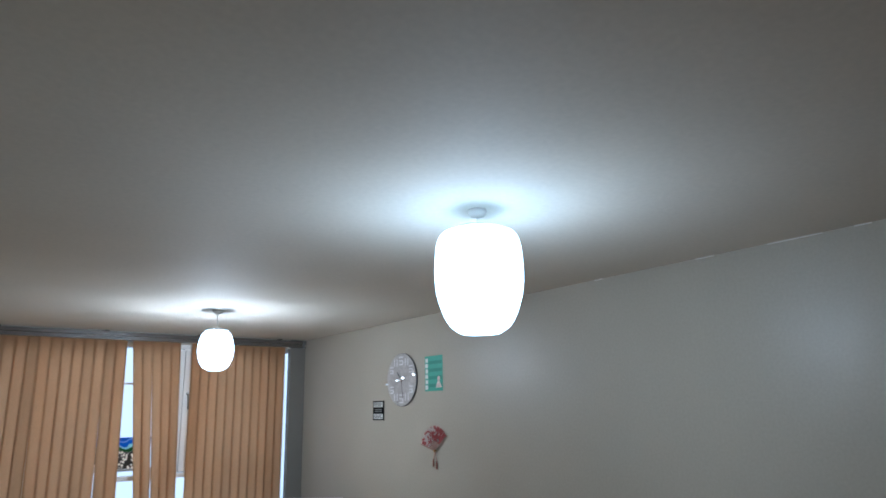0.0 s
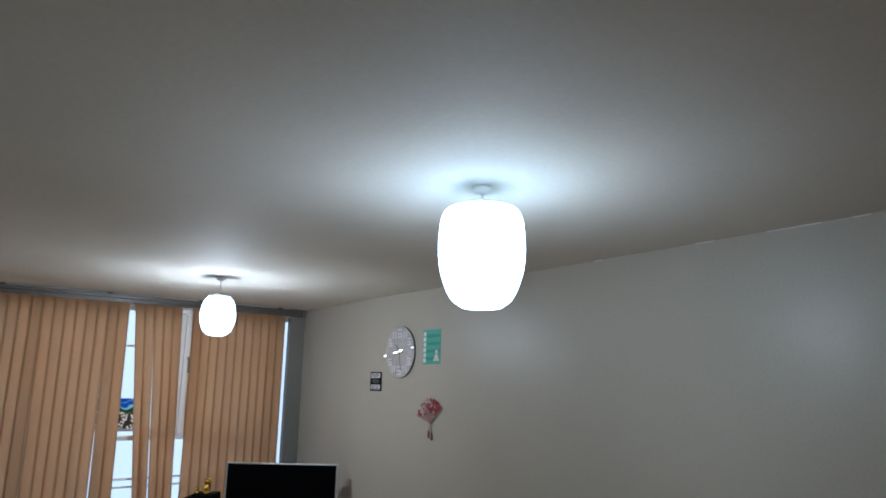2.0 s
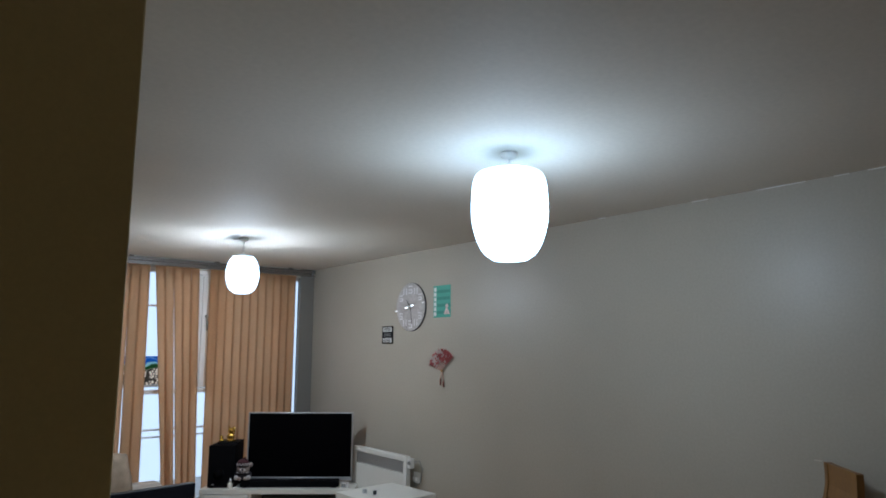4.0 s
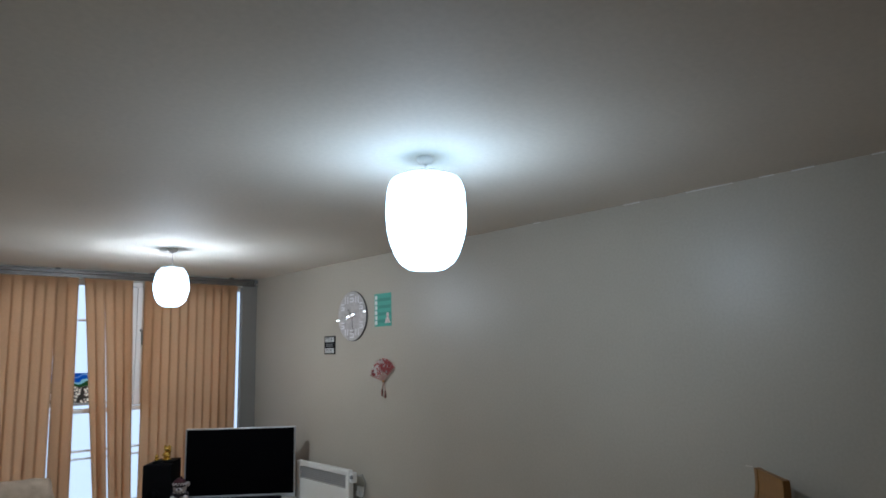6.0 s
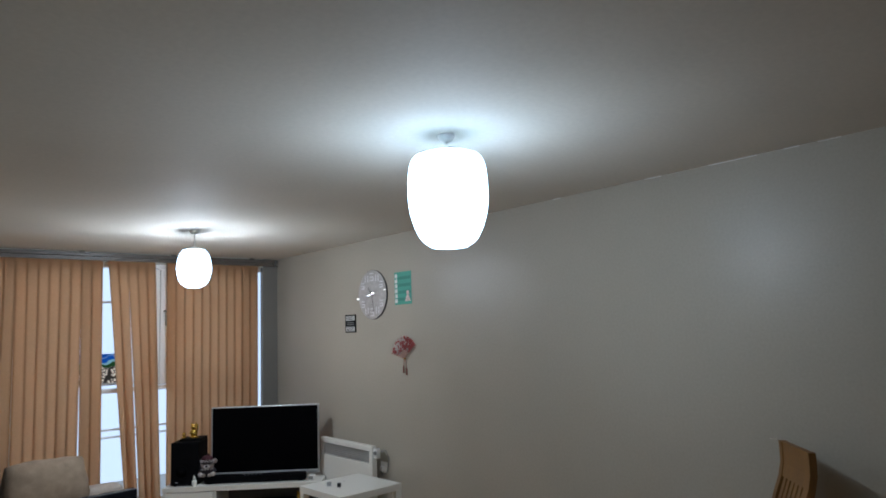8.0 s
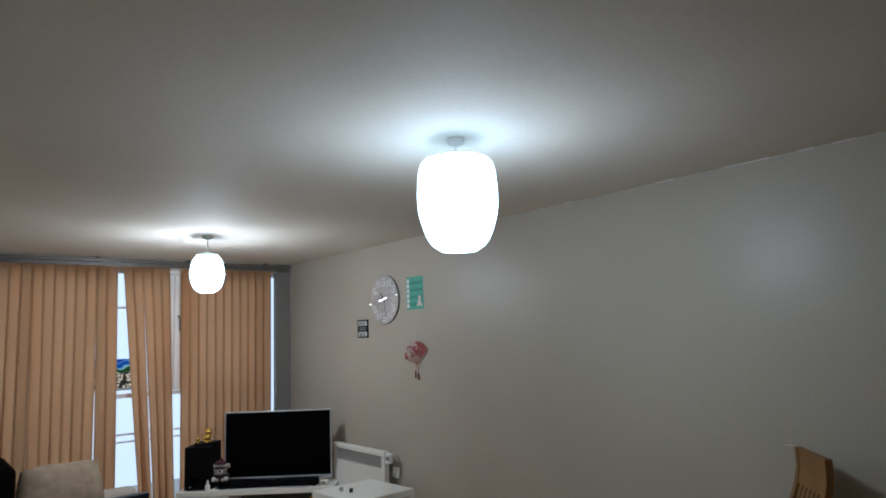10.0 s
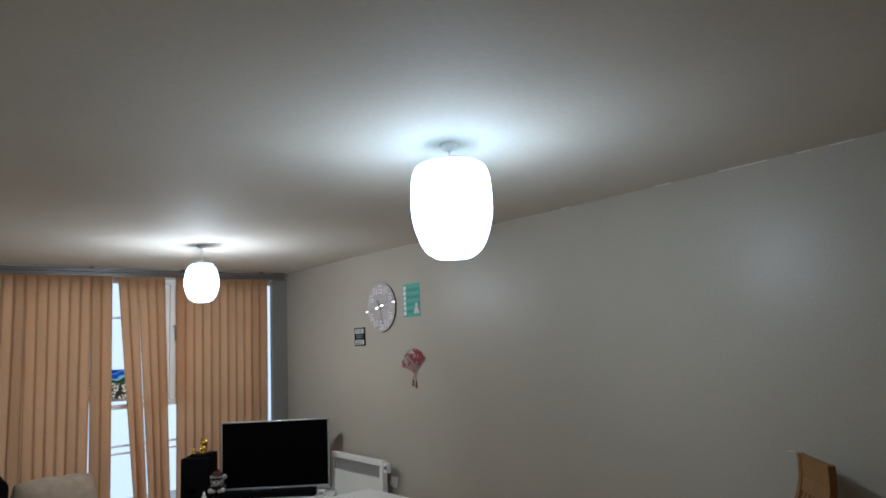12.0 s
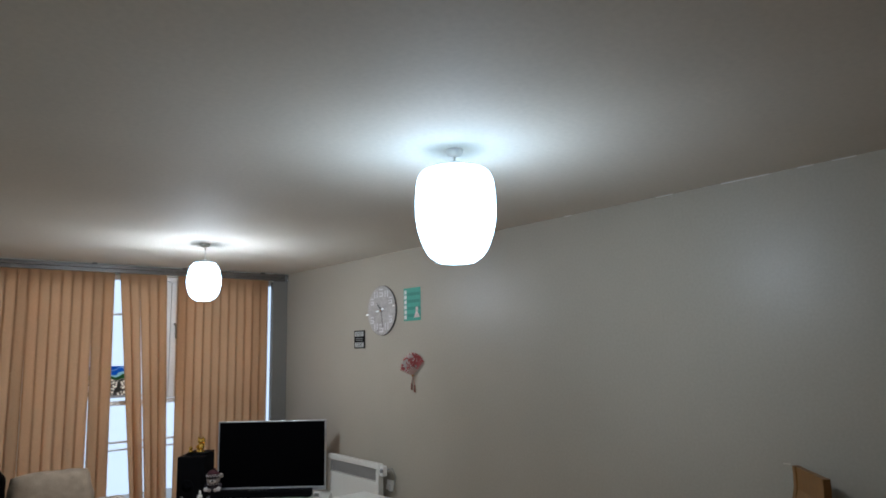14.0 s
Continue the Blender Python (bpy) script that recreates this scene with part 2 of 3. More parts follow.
part("handle", tube(bmesh.new(), [(-1.155, FY0 - 0.026, 1.86), (-1.15, FY0 - 0.055, 1.85), (-1.145, FY0 - 0.06, 1.72)], 0.013), M_LOUVRE, sash, "grey window handle", True)
for x0, x1 in ((WX0 + 0.01, -2.44), (-2.36, -1.83), (-1.75, WM - 0.04), (WM + 0.04, WJ)):
    p = part("pane", boxed(x0, x1, FY0 + 0.03, FY0 + 0.034, 0.14, 2.27), M_GLASS, win)
    p.visible_shadow = False

# flat board standing in for sky, trees and pebbles outside; a pale panel line
def view_board_mat():
    m = bpy.data.materials.new("view_board_colours")
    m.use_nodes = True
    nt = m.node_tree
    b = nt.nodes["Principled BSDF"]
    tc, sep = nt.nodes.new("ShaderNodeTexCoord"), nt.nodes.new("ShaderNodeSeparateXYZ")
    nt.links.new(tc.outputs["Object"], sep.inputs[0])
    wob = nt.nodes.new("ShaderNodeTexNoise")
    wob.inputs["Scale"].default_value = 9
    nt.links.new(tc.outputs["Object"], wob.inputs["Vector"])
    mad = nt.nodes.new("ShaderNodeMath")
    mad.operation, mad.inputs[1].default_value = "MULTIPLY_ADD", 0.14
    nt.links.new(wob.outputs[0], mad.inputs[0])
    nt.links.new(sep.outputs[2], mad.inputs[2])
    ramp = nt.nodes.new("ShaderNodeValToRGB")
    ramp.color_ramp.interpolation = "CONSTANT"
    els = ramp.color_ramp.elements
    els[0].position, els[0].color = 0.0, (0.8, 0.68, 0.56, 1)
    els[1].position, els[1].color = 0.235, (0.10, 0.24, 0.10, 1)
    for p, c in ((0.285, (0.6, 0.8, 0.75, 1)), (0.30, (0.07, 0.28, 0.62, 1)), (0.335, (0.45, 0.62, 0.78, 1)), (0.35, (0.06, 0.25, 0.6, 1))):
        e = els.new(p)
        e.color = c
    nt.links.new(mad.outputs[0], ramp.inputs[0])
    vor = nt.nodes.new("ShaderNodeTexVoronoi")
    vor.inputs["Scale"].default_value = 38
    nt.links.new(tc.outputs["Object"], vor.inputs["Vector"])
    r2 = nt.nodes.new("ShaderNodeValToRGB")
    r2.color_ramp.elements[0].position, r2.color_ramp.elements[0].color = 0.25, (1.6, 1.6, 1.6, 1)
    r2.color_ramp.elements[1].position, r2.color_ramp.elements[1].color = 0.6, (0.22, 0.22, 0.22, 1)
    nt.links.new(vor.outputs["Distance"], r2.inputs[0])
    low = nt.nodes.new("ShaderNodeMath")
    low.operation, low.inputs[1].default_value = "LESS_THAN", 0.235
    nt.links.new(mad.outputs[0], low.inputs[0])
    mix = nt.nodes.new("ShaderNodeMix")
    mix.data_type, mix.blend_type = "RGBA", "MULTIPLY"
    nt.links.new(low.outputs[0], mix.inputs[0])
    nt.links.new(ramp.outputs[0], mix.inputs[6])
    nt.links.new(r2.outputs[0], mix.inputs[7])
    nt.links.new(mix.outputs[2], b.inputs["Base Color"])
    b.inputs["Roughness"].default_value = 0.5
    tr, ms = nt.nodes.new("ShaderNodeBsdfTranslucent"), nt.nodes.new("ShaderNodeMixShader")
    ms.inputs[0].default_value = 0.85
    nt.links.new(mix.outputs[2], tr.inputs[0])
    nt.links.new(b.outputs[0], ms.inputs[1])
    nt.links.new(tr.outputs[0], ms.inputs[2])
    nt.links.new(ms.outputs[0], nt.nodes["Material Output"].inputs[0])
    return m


solid("view_board", boxed(-1.66, -1.14, 0.0, 0.004, 0.0, 0.31), view_board_mat(), "flat board coloured as blue sky, trees and pebbles beyond the window", "picture", m=pose(0, 0.9, 1.147))
# stand added only to carry the board
stand = thing("picture_stand", "added white outdoor stand carrying the coloured board", "stand", pose(0, 0.9, 0))
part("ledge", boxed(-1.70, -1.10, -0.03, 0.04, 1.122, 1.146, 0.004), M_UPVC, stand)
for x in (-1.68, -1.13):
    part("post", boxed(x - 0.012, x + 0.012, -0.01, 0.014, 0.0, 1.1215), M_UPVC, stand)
solid("balcony_floor", boxed(-4.0, 1.0, 0.0, 1.5, -0.15, 0.0), M_SKIRT, "plain outdoor slab beyond the window", "slab", "structure")

# daylight outside
M_OUT = glow("daylight_backdrop", (0.60, 0.75, 0.96), DAY)
solid("backdrop", boxed(-7.0, 4.0, 3.0, 3.02, -1.0, 4.5), M_OUT, "pale bright daylight beyond the window", "backdrop", "structure")

# blinds: head rail and hanging slats
blind = thing("vertical_blind", "tan fabric vertical blind with uneven gaps", "blind")
RY = -0.36
rail = part("head_rail", box(box(boxed(-3.08, -0.05, RY - 0.018, RY + 0.022, 2.318, 2.336, 0.004), -3.08, -0.05, RY - 0.008, RY + 0.02, 2.3365, 2.3535, 0.001), -3.08, -0.05, RY - 0.020, RY + 0.022, 2.354, 2.388, 0.004), M_RAIL, blind, "white aluminium head rail")
part("end_cap", boxed(-0.05, -0.012, RY - 0.02, RY + 0.024, 2.316, 2.386, 0.004), M_DARKGREY, rail)
part("cord_pulley", ball(bmesh.new(), (-0.03, RY - 0.03, 2.336), 0.012, 12, 8), M_CHROME, rail, "small chrome cord pulley", True)
for x in (-2.7, -1.9, -1.1, -0.3):
    part("bracket", boxed(x - 0.02, x + 0.02, RY - 0.02, RY + 0.02, 2.3885, 2.3995, 0.002), M_RAIL, rail)
rng = random.Random(4)


def slat(x_top, x_bot, w, twist, z0=0.05, z1=2.317):
    bm = bmesh.new()
    rows, cols = 8, 4
    grid = []
    for i in range(rows + 1):
        s = i / rows
        z = z1 + (z0 - z1) * s
        x = x_top + (x_bot - x_top) * s
        a = radians(twist + 4 * math.sin(3 * s + x_top * 9))
        row = []
        for j in range(cols + 1):
            u = j / cols - 0.5
            bow = 0.0035 * (1 - 4 * u * u)
            row.append((x + u * w * math.cos(a) + bow * math.sin(a), RY - 0.02 + u * w * math.sin(a) - bow * math.cos(a), z))
        grid.append(row)
    vs = [[bm.verts.new(p) for p in row] for row in grid]
    for i in range(rows):
        for j in range(cols):
            bm.faces.new((vs[i][j], vs[i][j + 1], vs[i + 1][j + 1], vs[i + 1][j]))
    bmesh.ops.solidify(bm, geom=bm.faces[:], thickness=0.0012)
    ob = part("slat", bm, M_BLIND, blind, smooth=True)
    part("weight", boxed(x_bot - w * 0.36, x_bot + w * 0.36, RY - 0.024, RY - 0.016, z0 - 0.004, z0 + 0.03, 0.001), M_UPVC, ob)


def slat_row(t0, t1, b0, b1, n, w, twist, sway=0.004, gaps=()):
    """A run of slats; after each slat named in gaps the next two hang a little apart."""
    for k in range(n):
        u = (k + 0.5) / n
        apart = sum(0.012 if k > g else -0.012 for g in gaps if abs(k - g - 0.5) < 2)
        slat(t0 + (t1 - t0) * u, b0 + (b1 - b0) * u + apart + rng.uniform(-sway, sway), w, twist + rng.uniform(-5, 5))


slat_row(-3.06, -1.735, -3.06, -1.72, 16, 0.0945, 9, 0.002, (7, 13))
for top_x, low_x in ((-1.645, -1.455), (-1.562, -1.428), (-1.478, -1.336), (-1.395, -1.285), (-1.312, -1.235)):
    slat(top_x, low_x, 0.088, 8 + rng.uniform(-3, 3))
slat_row(-1.165, -0.246, -1.145, -0.246, 11, 0.097, 8, 0.003)


# pendants
def pendant(x, y, r, top, low, cap, rows, bulb_power, bulb_at):
    """A glass shade on a cord: rows of radius and depth, as shares of r and of the shade's height."""
    lamp = thing("pendant_lamp", "lit white pendant lamp hanging from the ceiling", "lamp", pose(x, y, CEIL), "pendant lamps")
    part("ceiling_rose", lathe(bmesh.new(), [(0.036, 0.0), (0.036, -0.01), (0.026, -0.024), (0.01, -0.03)], 24), M_UPVC, lamp, smooth=True)
    t, l = top - CEIL, low - CEIL
    h = t - l
    part("cord", tube(bmesh.new(), [(0, 0, -0.03), (0.002, 0, (t - 0.03) / 2), (0, 0, t + 0.02)], 0.004), M_UPVC, lamp)
    part("lamp_holder", lathe(bmesh.new(), [(0.012, t + 0.03), (0.03, t + 0.024), (cap * 0.9, t + 0.010), (cap, t + 0.003), (cap * 0.97, t + 0.001), (0.02, t + 0.001)], 32), M_UPVC, lamp, "white cap", True)
    outline = [(r * a, t - h * b) for a, b in rows]
    for _ in range(2):
        finer = [outline[0]]
        for p, q in zip(outline, outline[1:]):
            finer += [(p[0] * 0.75 + q[0] * 0.25, p[1] * 0.75 + q[1] * 0.25), (p[0] * 0.25 + q[0] * 0.75, p[1] * 0.25 + q[1] * 0.75)]
        outline = finer + [outline[-1]]
    part("shade", lathe(bmesh.new(), outline, 40), lit_glass("lit_shade", (0.55, 0.82, 1.10), SHADE_GLOW, 0.6), lamp, "glowing white glass shade", True)
    zb = bulb_at - CEIL
    # unseen body, made wide to keep the bulb's light off the near ceiling
    part("bulb_holder", lathe(bmesh.new(), [(0.014, t - 0.002), (0.016, zb + 0.10), (0.047, zb + 0.085), (0.0485, zb + 0.020)], 20), M_UPVC, lamp, "white lamp socket and bulb body, widened to hold back upward light")
    part("bulb", ball(bmesh.new(), (0, 0, zb), 0.05), glow("lit_bulb", (0.825, 0.885, 0.955), bulb_power), lamp, "bright round bulb", True)


pendant(-1.50, -4.89, 0.168, 2.315, 1.93, 0.105, ((0.62, 0), (0.93, 0.04), (1, 0.4), (0.95, 0.66), (0.72, 0.92), (0.44, 1)), BULB_NEAR, 2.02)
pendant(-1.47, -1.93, 0.125, 2.25, 1.97, 0.085, ((0.5, 0), (0.82, 0.06), (1, 0.38), (0.99, 0.62), (0.78, 0.9), (0.4, 1)), BULB_FAR, 2.09)

# ---- television corner ----
BENCH = Matrix.Translation((-1.34, -0.87, 0)) @ Matrix.Rotation(math.atan2(-0.62, 0.785), 4, "Z")
bench = thing("tv_bench", "white low television bench with a drawer and open shelf", "bench", BENCH)
part("top_panel", boxed(0, 1.35, 0, 0.40, 0.29, 0.33, 0.003), M_GLOSSW, bench)
part("side_panel", boxed(0.004, 0.03, 0.006, 0.396, 0.0, 0.289, 0.002), M_GLOSSW, bench)
part("side_panel", boxed(1.32, 1.346, 0.006, 0.396, 0.0, 0.289, 0.002), M_GLOSSW, bench)
part("divider", boxed(0.43, 0.455, 0.006, 0.38, 0.092, 0.289, 0.002), M_GLOSSW, bench)
part("shelf", boxed(0.031, 1.319, 0.004, 0.38, 0.05, 0.09, 0.003), M_GLOSSW, bench)
part("back_panel", boxed(0.031, 1.319, 0.382, 0.392, 0.05, 0.289), M_DARKGREY, bench)
drawer = part("drawer", boxed(0.034, 0.426, -0.002, 0.35, 0.097, 0.284, 0.003), M_GLOSSW, bench, "white drawer front")
part("handle", tube(bmesh.new(), [(0.14, -0.002, 0.205), (0.15, -0.022, 0.197), (0.19, -0.03, 0.185), (0.27, -0.03, 0.185), (0.31, -0.022, 0.197), (0.32, -0.002, 0.205)], 0.007), M_DARKGREY, drawer, "dark bow handle", True)

ON = BENCH @ pose(0, 0, 0.33)
tv = thing("television", "black flat television with a thin silver frame, switched off", "television", ON)
part("cabinet", boxed(0.35, 1.294, 0.238, 0.275, 0.05, 0.627, 0.006), M_BLACK, tv)
part("screen", boxed(0.354, 1.29, 0.226, 0.24, 0.066, 0.626, 0.001), M_SCREEN, tv, "dark glossy screen")
tvf = box(boxed(0.344, 0.3535, 0.220, 0.262, 0.035, 0.635, 0.002), 1.2905, 1.30, 0.220, 0.262, 0.035, 0.635, 0.002)
box(tvf, 0.3535, 1.2905, 0.220, 0.262, 0.6265, 0.635, 0.002)
box(tvf, 0.3535, 1.2905, 0.218, 0.262, 0.035, 0.0655, 0.003)
part("frame", tvf, M_SILVER, tv, "thin silver frame")
part("emblem", boxed(0.81, 0.85, 0.2165, 0.2178, 0.042, 0.058), M_UPVC, tv, "small pale emblem")
part("neck", boxed(0.76, 0.88, 0.25, 0.29, 0.008, 0.12, 0.006), M_BLACKGLOSS, tv)
part("base", boxed(0.6, 1.04, 0.18, 0.375, 0.0, 0.01, 0.004), M_BLACKGLOSS, tv)
sbar = thing("soundbar", "long black soundbar on the television bench", "soundbar", ON)
part("body", boxed(0.33, 1.2, 0.07, 0.16, 0.004, 0.066, 0.01, 3), M_BLACK, sbar)
part("grille", boxed(0.345, 1.185, 0.066, 0.0695, 0.012, 0.058, 0.001), M_BLACK, sbar, "dark fabric grille")
for k in range(5):
    part("button", boxed(0.66 + 0.035 * k, 0.675 + 0.035 * k, 0.10, 0.112, 0.0662, 0.069, 0.001), M_SILVER, sbar)
for x in (0.37, 1.16):
    part("foot", boxed(x - 0.02, x + 0.02, 0.08, 0.15, 0.0, 0.0038), M_BLACK, sbar)

SPK = ON @ pose(0.055, 0.04, 0)
spk = thing("subwoofer", "black wooden subwoofer box with a round port", "loudspeaker", SPK)
part("cabinet", boxed(0, 0.235, 0, 0.26, 0.008, 0.365, 0.004), M_BLACK, spk)
part("port_ring", lathe(bmesh.new(), [(0.058, 0.0), (0.058, 0.006), (0.046, 0.007), (0.042, -0.004)], 28, pose(0.09, -0.001, 0.115, 90)), M_BLACK, spk, smooth=True)
part("cone", lathe(bmesh.new(), [(0.045, 0.003), (0.02, 0.001), (0.012, 0.004)], 24, pose(0.09, -0.001, 0.115, 90)), M_BLACK, spk, smooth=True)
part("badge", boxed(0.04, 0.06, -0.0015, -0.0002, 0.03, 0.036), M_SILVER, spk)
for x, y in ((0.03, 0.03), (0.205, 0.03), (0.03, 0.23), (0.205, 0.23)):
    part("foot", lathe(bmesh.new(), [(0.012, 0.0), (0.014, 0.008)], 12, Matrix.Translation((x, y, 0))), M_BLACK, spk)
stb = thing("set_top_box", "flat black box lying on the subwoofer", "box", SPK @ pose(0.05, 0.075, 0.365))
part("case", boxed(0.0, 0.185, 0.0, 0.18, 0.003, 0.022, 0.003), M_BLACK, stb)
part("front_strip", boxed(0.01, 0.175, -0.0015, -0.0002, 0.007, 0.017), M_BLACKGLOSS, stb)


def cat_figure(m, h, label):
    """A seated cat figurine with one paw up, all in one mesh."""
    bm = bmesh.new()
    lathe(bm, [(0.27, 0.0), (0.28, 0.06), (0.2, 0.08)], 16)
    ball(bm, (0, 0, 0.3), (0.24, 0.21, 0.27))
    ball(bm, (0, -0.03, 0.68), (0.21, 0.19, 0.19))
    for sx in (-1, 1):
        lathe(bm, [(0.085, 0.0), (0.05, 0.09), (0.008, 0.17)], 8, pose(sx * 0.12, -0.02, 0.80, 0, sx * 12))
        ball(bm, (sx * 0.13, -0.18, 0.1), (0.08, 0.1, 0.07), 10, 6)
    tube(bm, [(0.18, -0.08, 0.42), (0.27, -0.14, 0.55), (0.26, -0.15, 0.75)], 0.06, 10)
    ball(bm, (0.26, -0.16, 0.8), (0.075, 0.06, 0.085), 10, 6)
    tube(bm, [(-0.17, -0.1, 0.4), (-0.2, -0.2, 0.3), (-0.1, -0.24, 0.28)], 0.055, 10)
    ball(bm, (0, -0.2, 0.3), (0.08, 0.03, 0.11), 10, 6)
    ob = solid("cat_figurine", bm, M_GOLD, label, "figurine", m=m @ Matrix.Diagonal((h, h, h, 1)), smooth=True)
    return ob


cat_figure(SPK @ pose(0.15, 0.14, 0.3875), 0.135, "small shiny gold cat figurine on the black box")
solid("gold_trinket", lathe(ball(bmesh.new(), (0, 0, 0.034), 0.017), [(0.02, 0.0), (0.022, 0.008), (0.01, 0.02)], 14), M_GOLD, "small gold trinket beside the figurine", "figurine", m=SPK @ pose(0.07, 0.12, 0.3875), smooth=True)
cat_figure(BENCH @ pose(1.16, 0.07, 0.09), 0.165, "gold cat figurine on the bench's open shelf")


# plush bear with a knitted hat, one mesh of four cloths
def bear():
    m_fur = mat("bear_fur", (0.30, 0.25, 0.23), 0.95, 0.15, 30, 300, 0.6, dist=0.004)
    m_hat = mat("bear_hat_red", (0.05, 0.01, 0.015), 0.9, 0.2, 30, 250, 0.5)
    m_dark = mat("bear_knit_dark", (0.022, 0.015, 0.02), 0.9, 0.3, 40, 250, 0.4)
    m_white = mat("bear_knit_white", (0.5, 0.46, 0.45), 0.9, 0.08, 40, 250, 0.4)
    bm = bmesh.new()

    def piece(idx, fn):
        n = len(bm.faces)
        fn()
        bm.faces.ensure_lookup_table()
        for f in bm.faces[n:]:
            f.material_index = idx

    piece(2, lambda: ball(bm, (0, 0.005, 0.045), (0.062, 0.05, 0.05)))
    piece(0, lambda: ball(bm, (0, -0.01, 0.112), (0.068, 0.056, 0.055)))
    piece(3, lambda: ball(bm, (0, -0.056, 0.100), (0.032, 0.022, 0.022), 12, 8))
    piece(2, lambda: ball(bm, (0, -0.078, 0.108), (0.013, 0.007, 0.010), 8, 6))
    for sx in (-1, 1):
        piece(2, lambda: ball(bm, (sx * 0.026, -0.058, 0.126), (0.006, 0.005, 0.006), 8, 6))
        piece(0, lambda: ball(bm, (sx * 0.072, 0.0, 0.145), (0.026, 0.014, 0.026), 12, 8))
        piece(2, lambda: tube(bm, [(sx * 0.055, -0.01, 0.075), (sx * 0.078, -0.03, 0.05), (sx * 0.07, -0.05, 0.035)], 0.018, 10))
        piece(3, lambda: ball(bm, (sx * 0.062, -0.058, 0.026), (0.026, 0.028, 0.024), 12, 8))
        piece(0, lambda: ball(bm, (sx * 0.03, -0.07, 0.018), (0.022, 0.026, 0.018), 12, 8))
    piece(2, lambda: lathe(bm, [(0.066, 0.0), (0.064, 0.022)], 18, pose(0, -0.007, 0.137, 8)))
    piece(1, lambda: lathe(bm, [(0.063, 0.0), (0.054, 0.026), (0.034, 0.044), (0.008, 0.052)], 18, pose(0, -0.007, 0.157, 8)))
    piece(1, lambda: ball(bm, (0.012, -0.01, 0.212), 0.014, 10, 6))
    for k in range(28):
        a = 2 * math.pi * (k // 2 + 0.5 * (k % 2)) / 14
        piece(3, lambda: ball(bm, (0.066 * math.cos(a), -0.008 + 0.066 * math.sin(a), 0.143 + 0.012 * (k % 2) - 0.009 * math.sin(a)), 0.0075, 6, 4))
    piece(2, lambda: lathe(bm, [(0.05, 0.0), (0.06, 0.008), (0.052, 0.018)], 18, Matrix.Translation((0, -0.004, 0.064))))
    for k in range(8):
        a = math.pi + math.pi * k / 7
        piece(3, lambda: ball(bm, (0.06 * math.cos(a), -0.004 + 0.06 * math.sin(a), 0.073), 0.007, 6, 4))
    return solid("plush_bear", bm, [m_fur, m_hat, m_dark, m_white], "small plush bear in a red and white knitted hat", "toy", m=ON @ pose(0.345, 0.115, 0.066, rz=10) @ Matrix.Scale(0.85, 4), smooth=True)


bear()
bot = thing("glue_bottle", "small white bottle with a pointed cap", "bottle", ON @ pose(0.262, 0.025, 0))
part("body", lathe(bmesh.new(), [(0.019, 0.0), (0.021, 0.004), (0.021, 0.045), (0.012, 0.055)], 18), M_GLOSSW, bot, smooth=True)
part("cap", lathe(bmesh.new(), [(0.012, 0.055), (0.011, 0.07), (0.005, 0.09)], 14), M_GLOSSW, bot, smooth=True)
solid("folded_card", boxed(0, 0.05, 0, 0.03, 0.0, 0.012, 0.002), M_GLOSSW, "small white card packet on the bench", "box", m=ON @ pose(0.285, 0.02, 0, rz=25))
ch = thing("charger", "small white charger standing on the bench", "charger", ON @ pose(1.225, 0.05, 0, rz=-12))
part("body", boxed(0, 0.055, 0, 0.05, 0.0, 0.05, 0.006), M_UPVC, ch)
part("face", boxed(0.006, 0.049, -0.002, -0.0003, 0.012, 0.04, 0.0006), M_GREY, ch)
dvc = thing("media_player", "black media player on the bench's open shelf", "player", BENCH @ pose(0.70, 0.06, 0.09))
part("case", boxed(0, 0.38, 0.0, 0.25, 0.006, 0.06, 0.012, 3), M_BLACK, dvc)
part("front", boxed(0.02, 0.36, -0.002, -0.0003, 0.02, 0.045), M_BLACKGLOSS, dvc)
for x in (0.04, 0.32):
    part("foot", boxed(x, x + 0.02, 0.03, 0.22, 0.0, 0.0055), M_BLACK, dvc)
for k in range(4):
    solid("magazine", boxed(0, 0.16, 0, 0.21, 0, 0.011, 0.001), (M_GLOSSW, M_GREY, M_UPVC, M_THROW)[k], "thin pale magazine in a stack on the open shelf", "magazine", m=BENCH @ pose(0.47 + 0.008 * k, 0.03 + 0.006 * (k % 2), 0.09 + 0.0115 * k, rz=(2, -3, 1, 4)[k]), group="stacked magazines")

# ---- white side table ----
table = thing("side_table", "square white side table with thick legs", "table", pose(-0.46, -2.457, 0, rz=3))
part("tabletop", boxed(-0.275, 0.275, -0.275, 0.275, 0.40, 0.45, 0.003), M_GLOSSW, table)
for sx in (-1, 1):
    for sy in (-1, 1):
        part("leg", boxed(min(sx * 0.224, sx * 0.274), max(sx * 0.224, sx * 0.274), min(sy * 0.224, sy * 0.274), max(sy * 0.224, sy * 0.274), 0.0, 0.3995, 0.002), M_GLOSSW, table)
M_DICE = mat("dice_dark", (0.03, 0.03, 0.04), 0.3, 0.1, 40, 200, 0.0)
for x, y, r, mt, lb in ((-0.605, -2.385, 20, M_SILVER, "small silver trinket on the side table"), (-0.575, -2.48, 50, M_DICE, "small dark trinket on the side table")):
    tk = thing("trinket", lb, "trinket", pose(x, y, 0.45, rz=r))
    part("cube", boxed(-0.013, 0.013, -0.013, 0.013, 0.004, 0.034, 0.004), mt, tk)
    part("base", boxed(-0.017, 0.012, -0.024, 0.014, 0.0, 0.0038, 0.001), M_UPVC, tk)
